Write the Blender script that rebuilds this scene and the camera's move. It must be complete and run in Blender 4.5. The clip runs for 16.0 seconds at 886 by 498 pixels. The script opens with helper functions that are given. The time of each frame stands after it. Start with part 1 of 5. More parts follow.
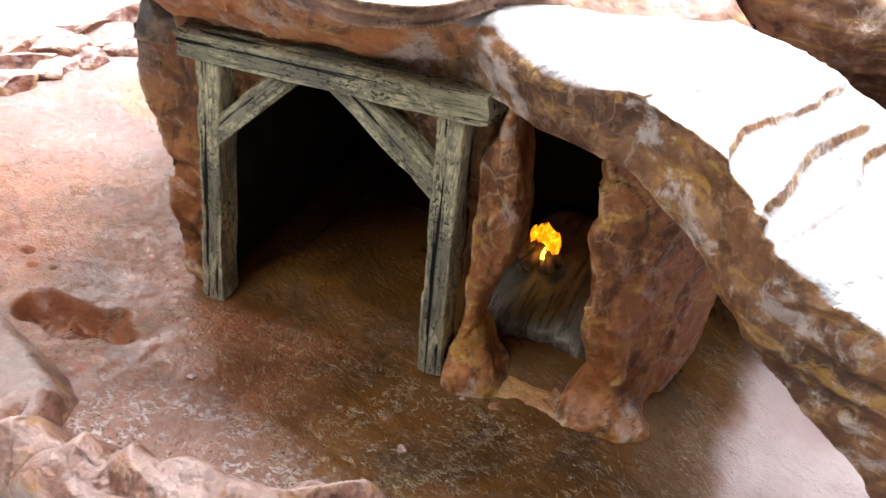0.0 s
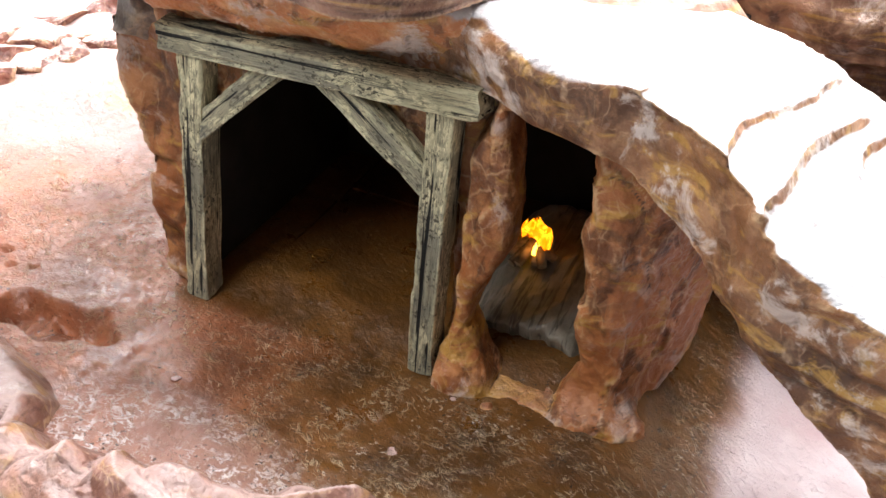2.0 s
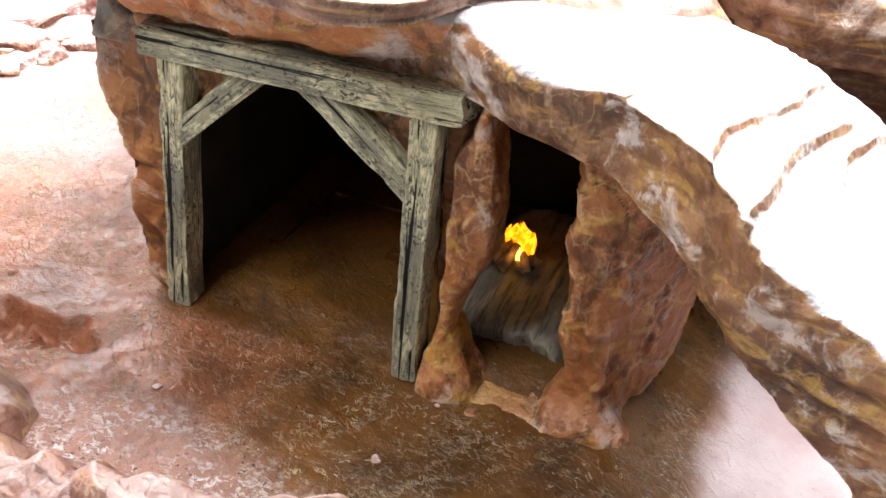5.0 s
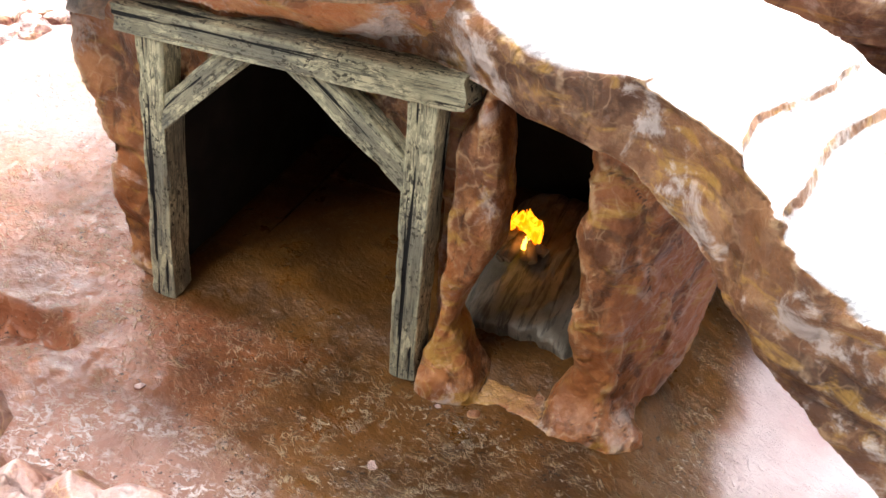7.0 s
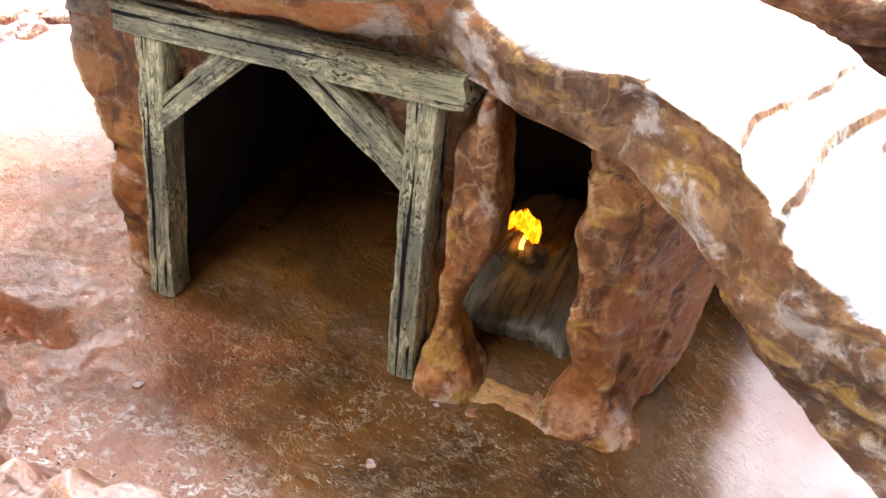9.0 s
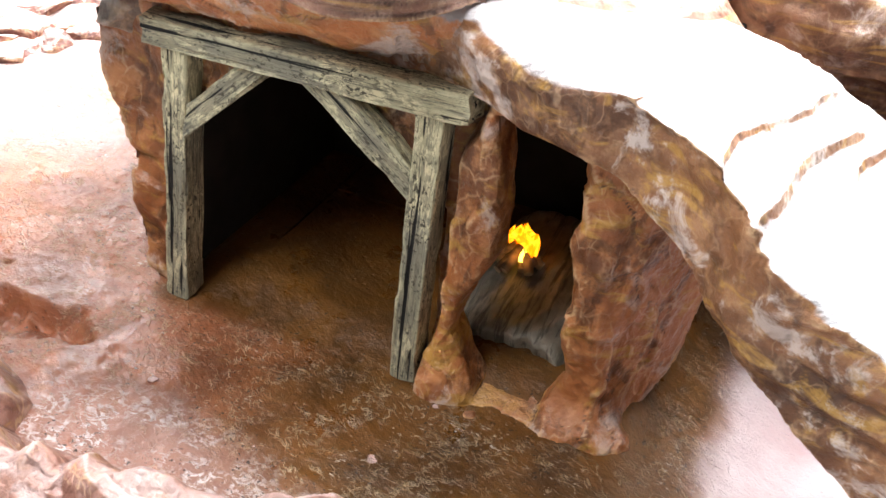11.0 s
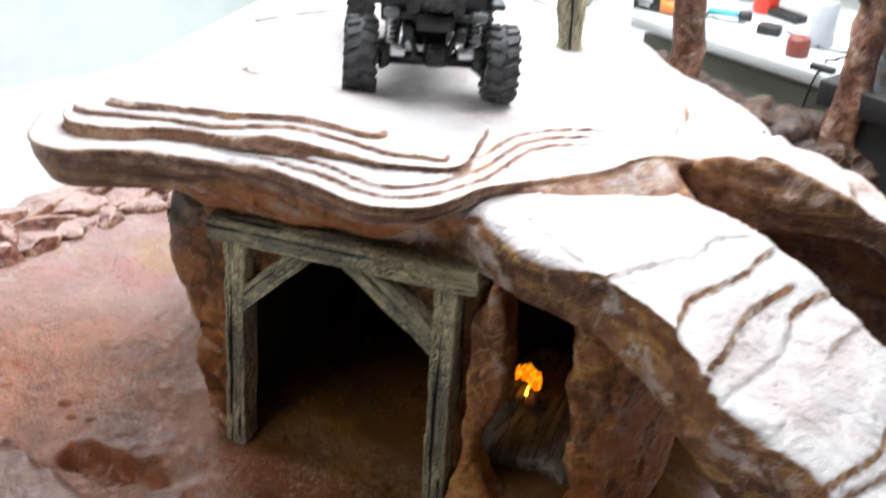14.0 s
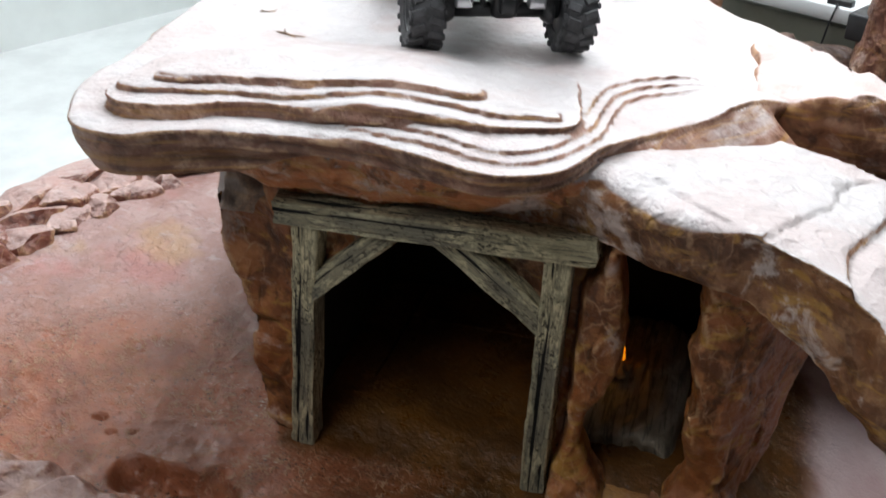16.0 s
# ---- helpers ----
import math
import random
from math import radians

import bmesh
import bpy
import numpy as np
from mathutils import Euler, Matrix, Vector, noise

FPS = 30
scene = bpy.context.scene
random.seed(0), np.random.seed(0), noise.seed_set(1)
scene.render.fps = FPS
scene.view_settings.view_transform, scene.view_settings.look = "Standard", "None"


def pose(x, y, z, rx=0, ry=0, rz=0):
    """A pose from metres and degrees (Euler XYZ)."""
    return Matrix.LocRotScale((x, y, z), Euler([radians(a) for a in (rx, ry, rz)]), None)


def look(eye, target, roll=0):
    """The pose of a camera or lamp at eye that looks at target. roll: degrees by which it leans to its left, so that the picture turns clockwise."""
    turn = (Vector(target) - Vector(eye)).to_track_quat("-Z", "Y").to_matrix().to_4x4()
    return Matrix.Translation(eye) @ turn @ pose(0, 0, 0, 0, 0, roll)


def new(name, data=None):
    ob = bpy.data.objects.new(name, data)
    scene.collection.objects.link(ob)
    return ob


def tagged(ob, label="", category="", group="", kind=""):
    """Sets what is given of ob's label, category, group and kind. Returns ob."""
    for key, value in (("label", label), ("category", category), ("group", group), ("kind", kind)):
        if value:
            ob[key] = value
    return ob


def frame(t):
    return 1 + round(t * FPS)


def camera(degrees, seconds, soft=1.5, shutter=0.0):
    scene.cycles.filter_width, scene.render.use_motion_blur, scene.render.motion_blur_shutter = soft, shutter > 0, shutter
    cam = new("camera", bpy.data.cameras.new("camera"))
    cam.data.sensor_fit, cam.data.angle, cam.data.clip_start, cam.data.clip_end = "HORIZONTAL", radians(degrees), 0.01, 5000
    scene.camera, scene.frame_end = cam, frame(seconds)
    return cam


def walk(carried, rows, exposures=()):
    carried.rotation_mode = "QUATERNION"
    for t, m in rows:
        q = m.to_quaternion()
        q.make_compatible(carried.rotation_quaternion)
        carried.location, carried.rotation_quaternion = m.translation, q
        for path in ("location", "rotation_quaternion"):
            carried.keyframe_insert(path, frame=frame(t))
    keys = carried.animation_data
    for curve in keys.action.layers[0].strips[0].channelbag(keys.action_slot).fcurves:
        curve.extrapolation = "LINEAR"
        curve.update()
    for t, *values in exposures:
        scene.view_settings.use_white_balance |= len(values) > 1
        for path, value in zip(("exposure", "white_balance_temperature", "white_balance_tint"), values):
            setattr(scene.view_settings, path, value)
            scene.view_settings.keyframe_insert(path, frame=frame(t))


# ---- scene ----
cam = camera(46.5, 16.0, shutter=0.6)
PATH = [
    (0, (0.702, -0.855, 0.8), (0.022, 0.66, -0.314), 2.8),
    (0.5, (0.692, -0.829, 0.795), (0.035, 0.679, -0.343), 2.8),
    (1, (0.685, -0.826, 0.794), (0.029, 0.678, -0.35), 2.8),
    (1.5, (0.684, -0.833, 0.794), (0.034, 0.679, -0.342), 3.0),
    (2, (0.687, -0.83, 0.794), (0.036, 0.684, -0.34), 2.9),
    (2.5, (0.686, -0.827, 0.796), (0.073, 0.706, -0.334), 3.5),
    (3, (0.686, -0.832, 0.796), (0.071, 0.704, -0.328), 3.5),
    (3.5, (0.686, -0.834, 0.796), (0.067, 0.704, -0.322), 3.4),
    (4, (0.695, -0.843, 0.8), (0.067, 0.694, -0.314), 3.3),
    (6.5, (0.654, -0.763, 0.775), (0.052, 0.74, -0.399), 3.5),
    (7, (0.653, -0.753, 0.77), (0.046, 0.744, -0.409), 3.4),
    (7.5, (0.657, -0.766, 0.774), (0.053, 0.739, -0.397), 3.4),
    (8, (0.66, -0.767, 0.774), (0.05, 0.738, -0.395), 3.4),
    (8.5, (0.65, -0.756, 0.77), (0.049, 0.744, -0.408), 3.5),
    (11, (0.676, -0.813, 0.787), (0.055, 0.714, -0.345), 4.9),
    (11.5, (0.691, -0.841, 0.798), (0.03, 0.689, -0.308), 4.7),
    (12, (0.718, -0.892, 0.813), (0.029, 0.652, -0.256), 4.1),
    (12.5, (0.766, -0.948, 0.83), (0.081, 0.613, -0.216), 3.8),
    (13, (0.795, -0.989, 0.857), (0.123, 0.602, -0.152), 3.6),
    (13.5, (0.799, -1.005, 0.93), (0.095, 0.628, 0.014), 1.4),
    (13.7, (0.783, -0.999, 0.952), (0.075, 0.65, 0.07), 1.1),
    (14, (0.725, -0.979, 0.962), (0.047, 0.641, 0.006), 1.3),
    (14.2, (0.682, -0.959, 0.956), (0.004, 0.631, -0.051), 2.5),
    (14.5, (0.642, -0.942, 0.956), (0.027, 0.668, -0.058), 3.4),
    (15, (0.587, -0.907, 0.916), (0.019, 0.665, -0.183), 5.9),
    (15.2, (0.565, -0.898, 0.925), (-0.13, 0.621, -0.176), 0.8),
    (15.5, (0.555, -0.908, 0.911), (-0.007, 0.698, -0.14), -1.7),
    (15.7, (0.514, -0.934, 0.908), (-0.005, 0.692, -0.134), -0.6),
    (16, (0.478, -0.952, 0.916), (-0.019, 0.693, -0.107), 0.2),
]
EXPOSURES = [(0.0, 0.92), (0.5, 1.17), (1.5, 1.32), (4.0, 1.32), (6.5, 1.49), (11.0, 1.54), (12.0, 1.56), (12.5, 1.44), (13.0, 1.2), (13.5, 0.7), (13.7, 0.4), (14.0, 0.08), (14.3, -0.26), (15.0, -0.42), (15.4, -0.34), (16.0, -0.36)]
walk(cam, [(t, look(eye, target, roll)) for t, eye, target, roll in PATH], EXPOSURES)

# ---- world and light ----
world = bpy.data.worlds.new("room_air")
world.use_nodes = True
world.node_tree.nodes["Background"].inputs[0].default_value = (0.9, 0.95, 1.0, 1)
world.node_tree.nodes["Background"].inputs[1].default_value = 0.012
scene.world = world

FLOOR_Z, CEIL_Z = -0.55, 1.95
LAMPS = [(-0.15, 1.0, 56), (0.8, 0.75, 42), (-2.5, 2.4, 65), (-0.25, -1.15, 17.5)]
for lx, ly, watts in LAMPS:
    data = bpy.data.lights.new("ceiling_tube", "AREA")
    data.shape, data.size, data.size_y, data.energy, data.color = "RECTANGLE", 0.6, 1.2, watts, (0.94, 1.0, 1.065)
    new("ceiling_tube", data).matrix_world = pose(lx, ly, CEIL_Z - 0.075)


# ---- materials ----
def nodes(name, rough=0.6, metal=0.0):
    m = bpy.data.materials.new(name)
    m.use_nodes = True
    t = m.node_tree
    b = t.nodes["Principled BSDF"]
    b.inputs["Roughness"].default_value, b.inputs["Metallic"].default_value = rough, metal
    return m, t, b


def add(t, kind, **values):
    n = t.nodes.new(kind)
    for key, value in values.items():
        n.inputs[key.replace("_", " ")].default_value = value
    return n


def noise_node(t, scale, detail=5.0, rough=0.6, stretch=None, distort=0.0):
    c = t.nodes.new("ShaderNodeTexCoord")
    n = add(t, "ShaderNodeTexNoise", Scale=scale, Detail=detail, Roughness=rough, Distortion=distort)
    if stretch:
        p = t.nodes.new("ShaderNodeMapping")
        p.inputs["Scale"].default_value = stretch
        t.links.new(c.outputs["Object"], p.inputs["Vector"])
        t.links.new(p.outputs[0], n.inputs["Vector"])
    else:
        t.links.new(c.outputs["Object"], n.inputs["Vector"])
    return n.outputs["Fac"]


def span(t, value, lo, hi, to_lo=0.0, to_hi=1.0):
    n = t.nodes.new("ShaderNodeMapRange")
    n.interpolation_type = "SMOOTHSTEP"
    for k, v in zip((1, 2, 3, 4), (lo, hi, to_lo, to_hi)):
        n.inputs[k].default_value = v
    t.links.new(value, n.inputs[0])
    return n.outputs[0]


def mixed(t, fac, a, b):
    n = t.nodes.new("ShaderNodeMix")
    n.data_type = "RGBA"
    for value, k in ((fac, 0), (a, 6), (b, 7)):
        if isinstance(value, (int, float)):
            n.inputs[k].default_value = value
        elif isinstance(value, tuple):
            n.inputs[k].default_value = (*value, 1)
        else:
            t.links.new(value, n.inputs[k])
    return n.outputs[2]


def times(t, a, b, op="MULTIPLY"):
    n = t.nodes.new("ShaderNodeMath")
    n.operation = op
    for k, v in ((0, a), (1, b)):
        if isinstance(v, (int, float)):
            n.inputs[k].default_value = v
        else:
            t.links.new(v, n.inputs[k])
    return n.outputs[0]


def bump(t, b, heights, distance=0.002):
    """Chains height outputs, each with its strength."""
    last = None
    for value, strength in heights:
        n = add(t, "ShaderNodeBump", Strength=strength, Distance=distance)
        t.links.new(value, n.inputs["Height"])
        if last:
            t.links.new(last, n.inputs["Normal"])
        last = n.outputs[0]
    t.links.new(last, b.inputs["Normal"])


def plain(name, colour, rough=0.6, metal=0.0, grain=0.0, scale=40.0, vary=0.12, relief=0.15):
    m, t, b = nodes(name, rough, metal)
    f = noise_node(t, scale)
    dark = tuple(c * (1 - vary * 2) for c in colour)
    lite = tuple(min(1, c * (1 + vary)) for c in colour)
    t.links.new(mixed(t, span(t, f, 0.3, 0.7), dark, lite), b.inputs["Base Color"])
    t.links.new(span(t, noise_node(t, scale * 0.4), 0.3, 0.7, max(0.05, rough - 0.12), min(1, rough + 0.12)), b.inputs["Roughness"])
    if relief:
        bump(t, b, [(noise_node(t, scale * 4), relief)], 0.001)
    return m


def glow(name, colour, strength):
    m, t, b = nodes(name, 0.6)
    b.inputs["Base Color"].default_value = (*colour, 1)
    b.inputs["Emission Color"].default_value = (*colour, 1)
    b.inputs["Emission Strength"].default_value = strength
    return m


def veins(t, scale, stretch=(1, 1, 0.7), warp=0.012):
    """Distance from a crooked net of creases, 0 on a crease."""
    c = t.nodes.new("ShaderNodeTexCoord")
    p = t.nodes.new("ShaderNodeMapping")
    p.inputs["Scale"].default_value = stretch
    t.links.new(c.outputs["Object"], p.inputs[0])
    n = add(t, "ShaderNodeTexNoise", Scale=14.0, Detail=4.0, Roughness=0.6)
    t.links.new(p.outputs[0], n.inputs["Vector"])
    push = t.nodes.new("ShaderNodeVectorMath")
    push.operation = "MULTIPLY_ADD"
    push.inputs[1].default_value = (warp * 4, warp * 4, warp * 4)
    t.links.new(n.outputs["Color"], push.inputs[0])
    t.links.new(p.outputs[0], push.inputs[2])
    v = add(t, "ShaderNodeTexVoronoi", Scale=scale)
    v.feature = "DISTANCE_TO_EDGE"
    t.links.new(push.outputs[0], v.inputs["Vector"])
    return v.outputs["Distance"]


def brushed(t, scale, stretch, angle, detail=3.0, distort=0.6):
    """Noise drawn out along one direction on the plan, as brush strokes are."""
    c = t.nodes.new("ShaderNodeTexCoord")
    p = t.nodes.new("ShaderNodeMapping")
    p.vector_type = "TEXTURE"
    p.inputs["Rotation"].default_value = (0, 0, radians(angle))
    p.inputs["Scale"].default_value = stretch
    t.links.new(c.outputs["Object"], p.inputs[0])
    n = add(t, "ShaderNodeTexNoise", Scale=scale, Detail=detail, Roughness=0.6, Distortion=distort)
    t.links.new(p.outputs[0], n.inputs["Vector"])
    return n.outputs["Fac"]


def strokes(t, value, at=0.5, width=0.025):
    """Thin curling lines where a noise passes one level."""
    return span(t, times(t, times(t, value, -at, "ADD"), 0.0, "ABSOLUTE"), 0.0, width, 1, 0)


def rock(name, dark, mid, lite, top, top_amount, ochre=0.5, rough=(0.30, 0.52), scale=1.0, brush=0.3, groove=0.25, streak=0.0, bed=(1, 1, 2.2), ragged=0.3, crisp=1.0, flat=0.70, worn=0.0):
    """Painted plaster rock: a brown glaze, ochre and pale brush marks, pale paint on what lies flat."""
    m, t, b = nodes(name)
    b.inputs["Specular IOR Level"].default_value = 0.5
    big, fine = noise_node(t, 6 * scale, 5, 0.58, None, 0.4), noise_node(t, 34 * scale, 6, 0.65)
    c = mixed(t, span(t, big, 0.34, 0.60), dark, mid)
    c = mixed(t, times(t, span(t, fine, 0.46, 0.68), 0.6), c, lite)
    c = mixed(t, span(t, noise_node(t, 20 * scale, 5, 0.66, (1, 1, 0.7), 1.0), 0.36, 0.47, 0.7, 0), c, tuple(v * 0.6 for v in dark))
    o = span(t, noise_node(t, 13 * scale, 4, 0.6, bed, 1.2), 0.52, 0.66)
    c = mixed(t, times(t, o, ochre), c, (0.47, 0.25, 0.05))
    w = span(t, noise_node(t, 15 * scale, 6, 0.70, (1.0, 1.0, 1.0), 0.5), 0.57 - 0.05 * streak, 0.70 - 0.08 * streak)
    c = mixed(t, times(t, w, 0.2 + 0.5 * streak), c, (0.64, 0.53, 0.48))
    fold, fold2 = veins(t, 17 * scale), veins(t, 42 * scale)
    line = times(t, span(t, fold, 0.0, 0.035, 1, 0), span(t, noise_node(t, 12, 3), 0.42, 0.56))
    vein = times(t, span(t, fold2, 0.0, 0.05, 1, 0), span(t, noise_node(t, 9, 3), 0.46, 0.60))
    line = times(t, times(t, line, times(t, vein, 0.7), "MAXIMUM"), span(t, noise_node(t, 60, 3), 0.35, 0.55))
    c = mixed(t, times(t, line, 0.40 * min(1.5, crisp)), c, (0.60, 0.38, 0.22))
    ridges = times(t, span(t, fold, 0.0, 0.3, 1, 0), 1.0)
    ridges2 = times(t, span(t, fold2, 0.0, 0.3, 1, 0), span(t, noise_node(t, 7, 3), 0.4, 0.6))
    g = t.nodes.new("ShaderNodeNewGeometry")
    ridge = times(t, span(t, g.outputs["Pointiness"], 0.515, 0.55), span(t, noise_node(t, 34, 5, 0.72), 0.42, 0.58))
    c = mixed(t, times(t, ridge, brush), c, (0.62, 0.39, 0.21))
    # hollows darkened by pointiness: crease shade held in the colour
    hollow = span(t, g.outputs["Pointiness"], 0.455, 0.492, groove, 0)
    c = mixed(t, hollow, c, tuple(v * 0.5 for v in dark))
    s = t.nodes.new("ShaderNodeSeparateXYZ")
    t.links.new(g.outputs["Normal"], s.inputs[0])
    rag = times(t, span(t, fine, 0.25, 0.75), ragged)
    if worn:
        rag = times(t, rag, times(t, span(t, noise_node(t, 13, 6, 0.72, None, 0.6), 0.38, 0.66), worn), "ADD")
    up = span(t, times(t, s.outputs[2], rag, "ADD"), flat + 0.3 * (ragged + worn), flat + 0.17 + 0.5 * (ragged + worn))
    tint = mixed(t, span(t, noise_node(t, 9, 5, 0.6), 0.4, 0.62), top, tuple(v * k for v, k in zip(top, (0.95, 0.86, 0.84))))
    tint = mixed(t, times(t, span(t, noise_node(t, 55, 4, 0.7), 0.56, 0.7), 0.35), tint, (0.62, 0.57, 0.55))
    tint = mixed(t, times(t, strokes(t, brushed(t, 26, (1.0, 3.0, 1.0), -15), 0.5, 0.012), 0.35), tint, tuple(v * 0.6 for v in top))
    c = mixed(t, times(t, up, top_amount), c, tint)
    # shade under risers and highlights on edges, mixed into the tops as well
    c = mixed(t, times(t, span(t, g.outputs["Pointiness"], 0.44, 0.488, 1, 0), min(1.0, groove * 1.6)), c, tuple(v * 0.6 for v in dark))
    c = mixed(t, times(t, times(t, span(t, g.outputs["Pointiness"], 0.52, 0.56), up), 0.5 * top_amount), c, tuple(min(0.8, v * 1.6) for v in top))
    t.links.new(c, b.inputs["Base Color"])
    t.links.new(span(t, noise_node(t, 18, 4), 0.35, 0.65, *rough), b.inputs["Roughness"])
    bump(t, b, [(noise_node(t, 30, 6, 0.66, (1, 1, 0.6), 1.6), 0.4), (noise_node(t, 130, 4, 0.7), 0.45), (noise_node(t, 55, 3, 0.6), 0.3), (ridges, 0.4 * crisp), (ridges2, 0.3 * crisp), (w, 0.2)], 0.006)
    return m


BROWN = dict(dark=(0.10, 0.032, 0.010), mid=(0.37, 0.122, 0.036), lite=(0.54, 0.23, 0.085))
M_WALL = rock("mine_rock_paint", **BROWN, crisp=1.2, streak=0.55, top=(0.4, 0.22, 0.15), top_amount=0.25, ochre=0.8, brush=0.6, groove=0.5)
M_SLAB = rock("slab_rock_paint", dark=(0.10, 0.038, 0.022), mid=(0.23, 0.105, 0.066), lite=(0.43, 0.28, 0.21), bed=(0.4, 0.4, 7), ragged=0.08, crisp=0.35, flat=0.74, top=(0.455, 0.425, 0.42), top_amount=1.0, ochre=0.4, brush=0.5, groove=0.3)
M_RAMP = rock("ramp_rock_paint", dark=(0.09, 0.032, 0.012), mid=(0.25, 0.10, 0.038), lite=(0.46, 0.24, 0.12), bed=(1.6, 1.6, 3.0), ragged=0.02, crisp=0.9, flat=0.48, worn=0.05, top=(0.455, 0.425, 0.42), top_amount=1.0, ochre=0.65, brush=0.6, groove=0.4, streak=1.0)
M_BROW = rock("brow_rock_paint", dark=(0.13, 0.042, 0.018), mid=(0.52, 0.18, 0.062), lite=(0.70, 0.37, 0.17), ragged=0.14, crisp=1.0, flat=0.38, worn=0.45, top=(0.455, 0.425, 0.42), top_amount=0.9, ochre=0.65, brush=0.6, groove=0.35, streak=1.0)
M_CAPSTONE = rock("cap_stone_paint", dark=(0.16, 0.115, 0.09), mid=(0.34, 0.255, 0.215), lite=(0.45, 0.36, 0.31), top=(0.42, 0.36, 0.33), top_amount=0.4, ochre=0.2)
M_ARCH = rock("arch_rock_paint", dark=(0.09, 0.034, 0.016), mid=(0.26, 0.115, 0.06), lite=(0.42, 0.24, 0.14), streak=0.5, bed=(0.7, 0.7, 5), ragged=0.1, crisp=0.5, top=(0.5, 0.42, 0.4), top_amount=0.9, ochre=0.5, brush=0.3, groove=0.3)
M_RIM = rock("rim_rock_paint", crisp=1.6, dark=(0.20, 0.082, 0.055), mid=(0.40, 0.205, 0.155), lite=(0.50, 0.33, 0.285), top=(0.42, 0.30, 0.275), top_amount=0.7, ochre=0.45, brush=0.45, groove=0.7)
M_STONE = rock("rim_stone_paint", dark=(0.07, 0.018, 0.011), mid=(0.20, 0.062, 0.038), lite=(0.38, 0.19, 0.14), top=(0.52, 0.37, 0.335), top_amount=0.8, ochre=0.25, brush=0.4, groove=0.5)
M_DARKROCK = rock("back_rock_paint", dark=(0.012, 0.005, 0.003), mid=(0.04, 0.016, 0.01), lite=(0.09, 0.042, 0.026), top=(0.06, 0.03, 0.022), top_amount=0.3, ochre=0.08, brush=0.05, bed=(0.6, 0.6, 5), groove=0.6)


def ground_paint():
    m, t, b = nodes("ground_paint")
    b.inputs["Specular IOR Level"].default_value = 0.5
    c0 = t.nodes.new("ShaderNodeTexCoord")
    p = t.nodes.new("ShaderNodeMapping")
    p.inputs["Location"].default_value = (-0.06, 0.29, 0)
    p.inputs["Scale"].default_value = (1.0, 1.5, 1.0)
    t.links.new(c0.outputs["Object"], p.inputs[0])
    ln = t.nodes.new("ShaderNodeVectorMath")
    ln.operation = "LENGTH"
    t.links.new(p.outputs[0], ln.inputs[0])
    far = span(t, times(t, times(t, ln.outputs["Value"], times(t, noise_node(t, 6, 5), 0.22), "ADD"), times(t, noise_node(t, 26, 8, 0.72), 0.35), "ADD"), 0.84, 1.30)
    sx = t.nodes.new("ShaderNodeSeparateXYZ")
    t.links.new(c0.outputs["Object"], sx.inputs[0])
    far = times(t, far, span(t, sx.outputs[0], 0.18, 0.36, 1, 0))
    # this edge of the brown paint also follows the ramp's painted-in shade
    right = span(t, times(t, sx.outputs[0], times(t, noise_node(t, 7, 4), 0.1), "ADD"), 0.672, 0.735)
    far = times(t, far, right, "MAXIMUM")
    # tunnel floor kept in the dark brown, its shade held in the colour
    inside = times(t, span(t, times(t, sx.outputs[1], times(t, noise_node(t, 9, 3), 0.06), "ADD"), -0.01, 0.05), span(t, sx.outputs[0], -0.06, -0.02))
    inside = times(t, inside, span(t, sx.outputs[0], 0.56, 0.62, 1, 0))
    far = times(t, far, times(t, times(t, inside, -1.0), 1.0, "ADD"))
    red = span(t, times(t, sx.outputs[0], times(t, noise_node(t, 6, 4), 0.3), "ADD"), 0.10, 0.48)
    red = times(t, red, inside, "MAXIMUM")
    # dark paint, deepened to hold shade before the mouth; russet lifted for sheen
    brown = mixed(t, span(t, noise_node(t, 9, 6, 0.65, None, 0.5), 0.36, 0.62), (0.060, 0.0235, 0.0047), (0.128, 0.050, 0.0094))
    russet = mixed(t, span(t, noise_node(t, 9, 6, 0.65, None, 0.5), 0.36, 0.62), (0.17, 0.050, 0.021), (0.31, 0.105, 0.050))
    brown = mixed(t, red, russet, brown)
    brown = mixed(t, times(t, span(t, noise_node(t, 20, 4, 0.6, (1, 2, 1), 1.0), 0.55, 0.7), 0.22), brown, (0.26, 0.135, 0.045))
    clear = times(t, times(t, inside, -0.85), 1.0, "ADD")
    # pale marks, curls and flecks stand in for glints on raised strokes
    spread = times(t, span(t, noise_node(t, 7, 3), 0.44, 0.58), span(t, noise_node(t, 26, 3, 0.6), 0.42, 0.58))
    mark = times(t, times(t, span(t, noise_node(t, 48, 4, 0.65, (1, 2.0, 1), 1.2), 0.55, 0.66), spread), clear)
    fleck = times(t, times(t, span(t, noise_node(t, 135, 3, 0.6, (1, 1.9, 1)), 0.625, 0.68), span(t, noise_node(t, 8, 4, 0.6), 0.47, 0.62)), clear)
    curl = times(t, strokes(t, brushed(t, 62, (2.0, 1.0, 1.0), -38, 3.0, 0.5), 0.5, 0.035), span(t, noise_node(t, 10, 4, 0.6), 0.46, 0.60))
    curl2 = times(t, strokes(t, brushed(t, 130, (1.6, 1.0, 1.0), -25, 2.0, 0.8), 0.5, 0.06), span(t, noise_node(t, 14, 4, 0.65), 0.48, 0.62))
    curl = times(t, times(t, times(t, curl, times(t, curl2, 0.8), "MAXIMUM"), clear), span(t, noise_node(t, 75, 3, 0.6), 0.44, 0.56))
    brown = mixed(t, times(t, mark, 0.25), brown, (0.40, 0.27, 0.13))
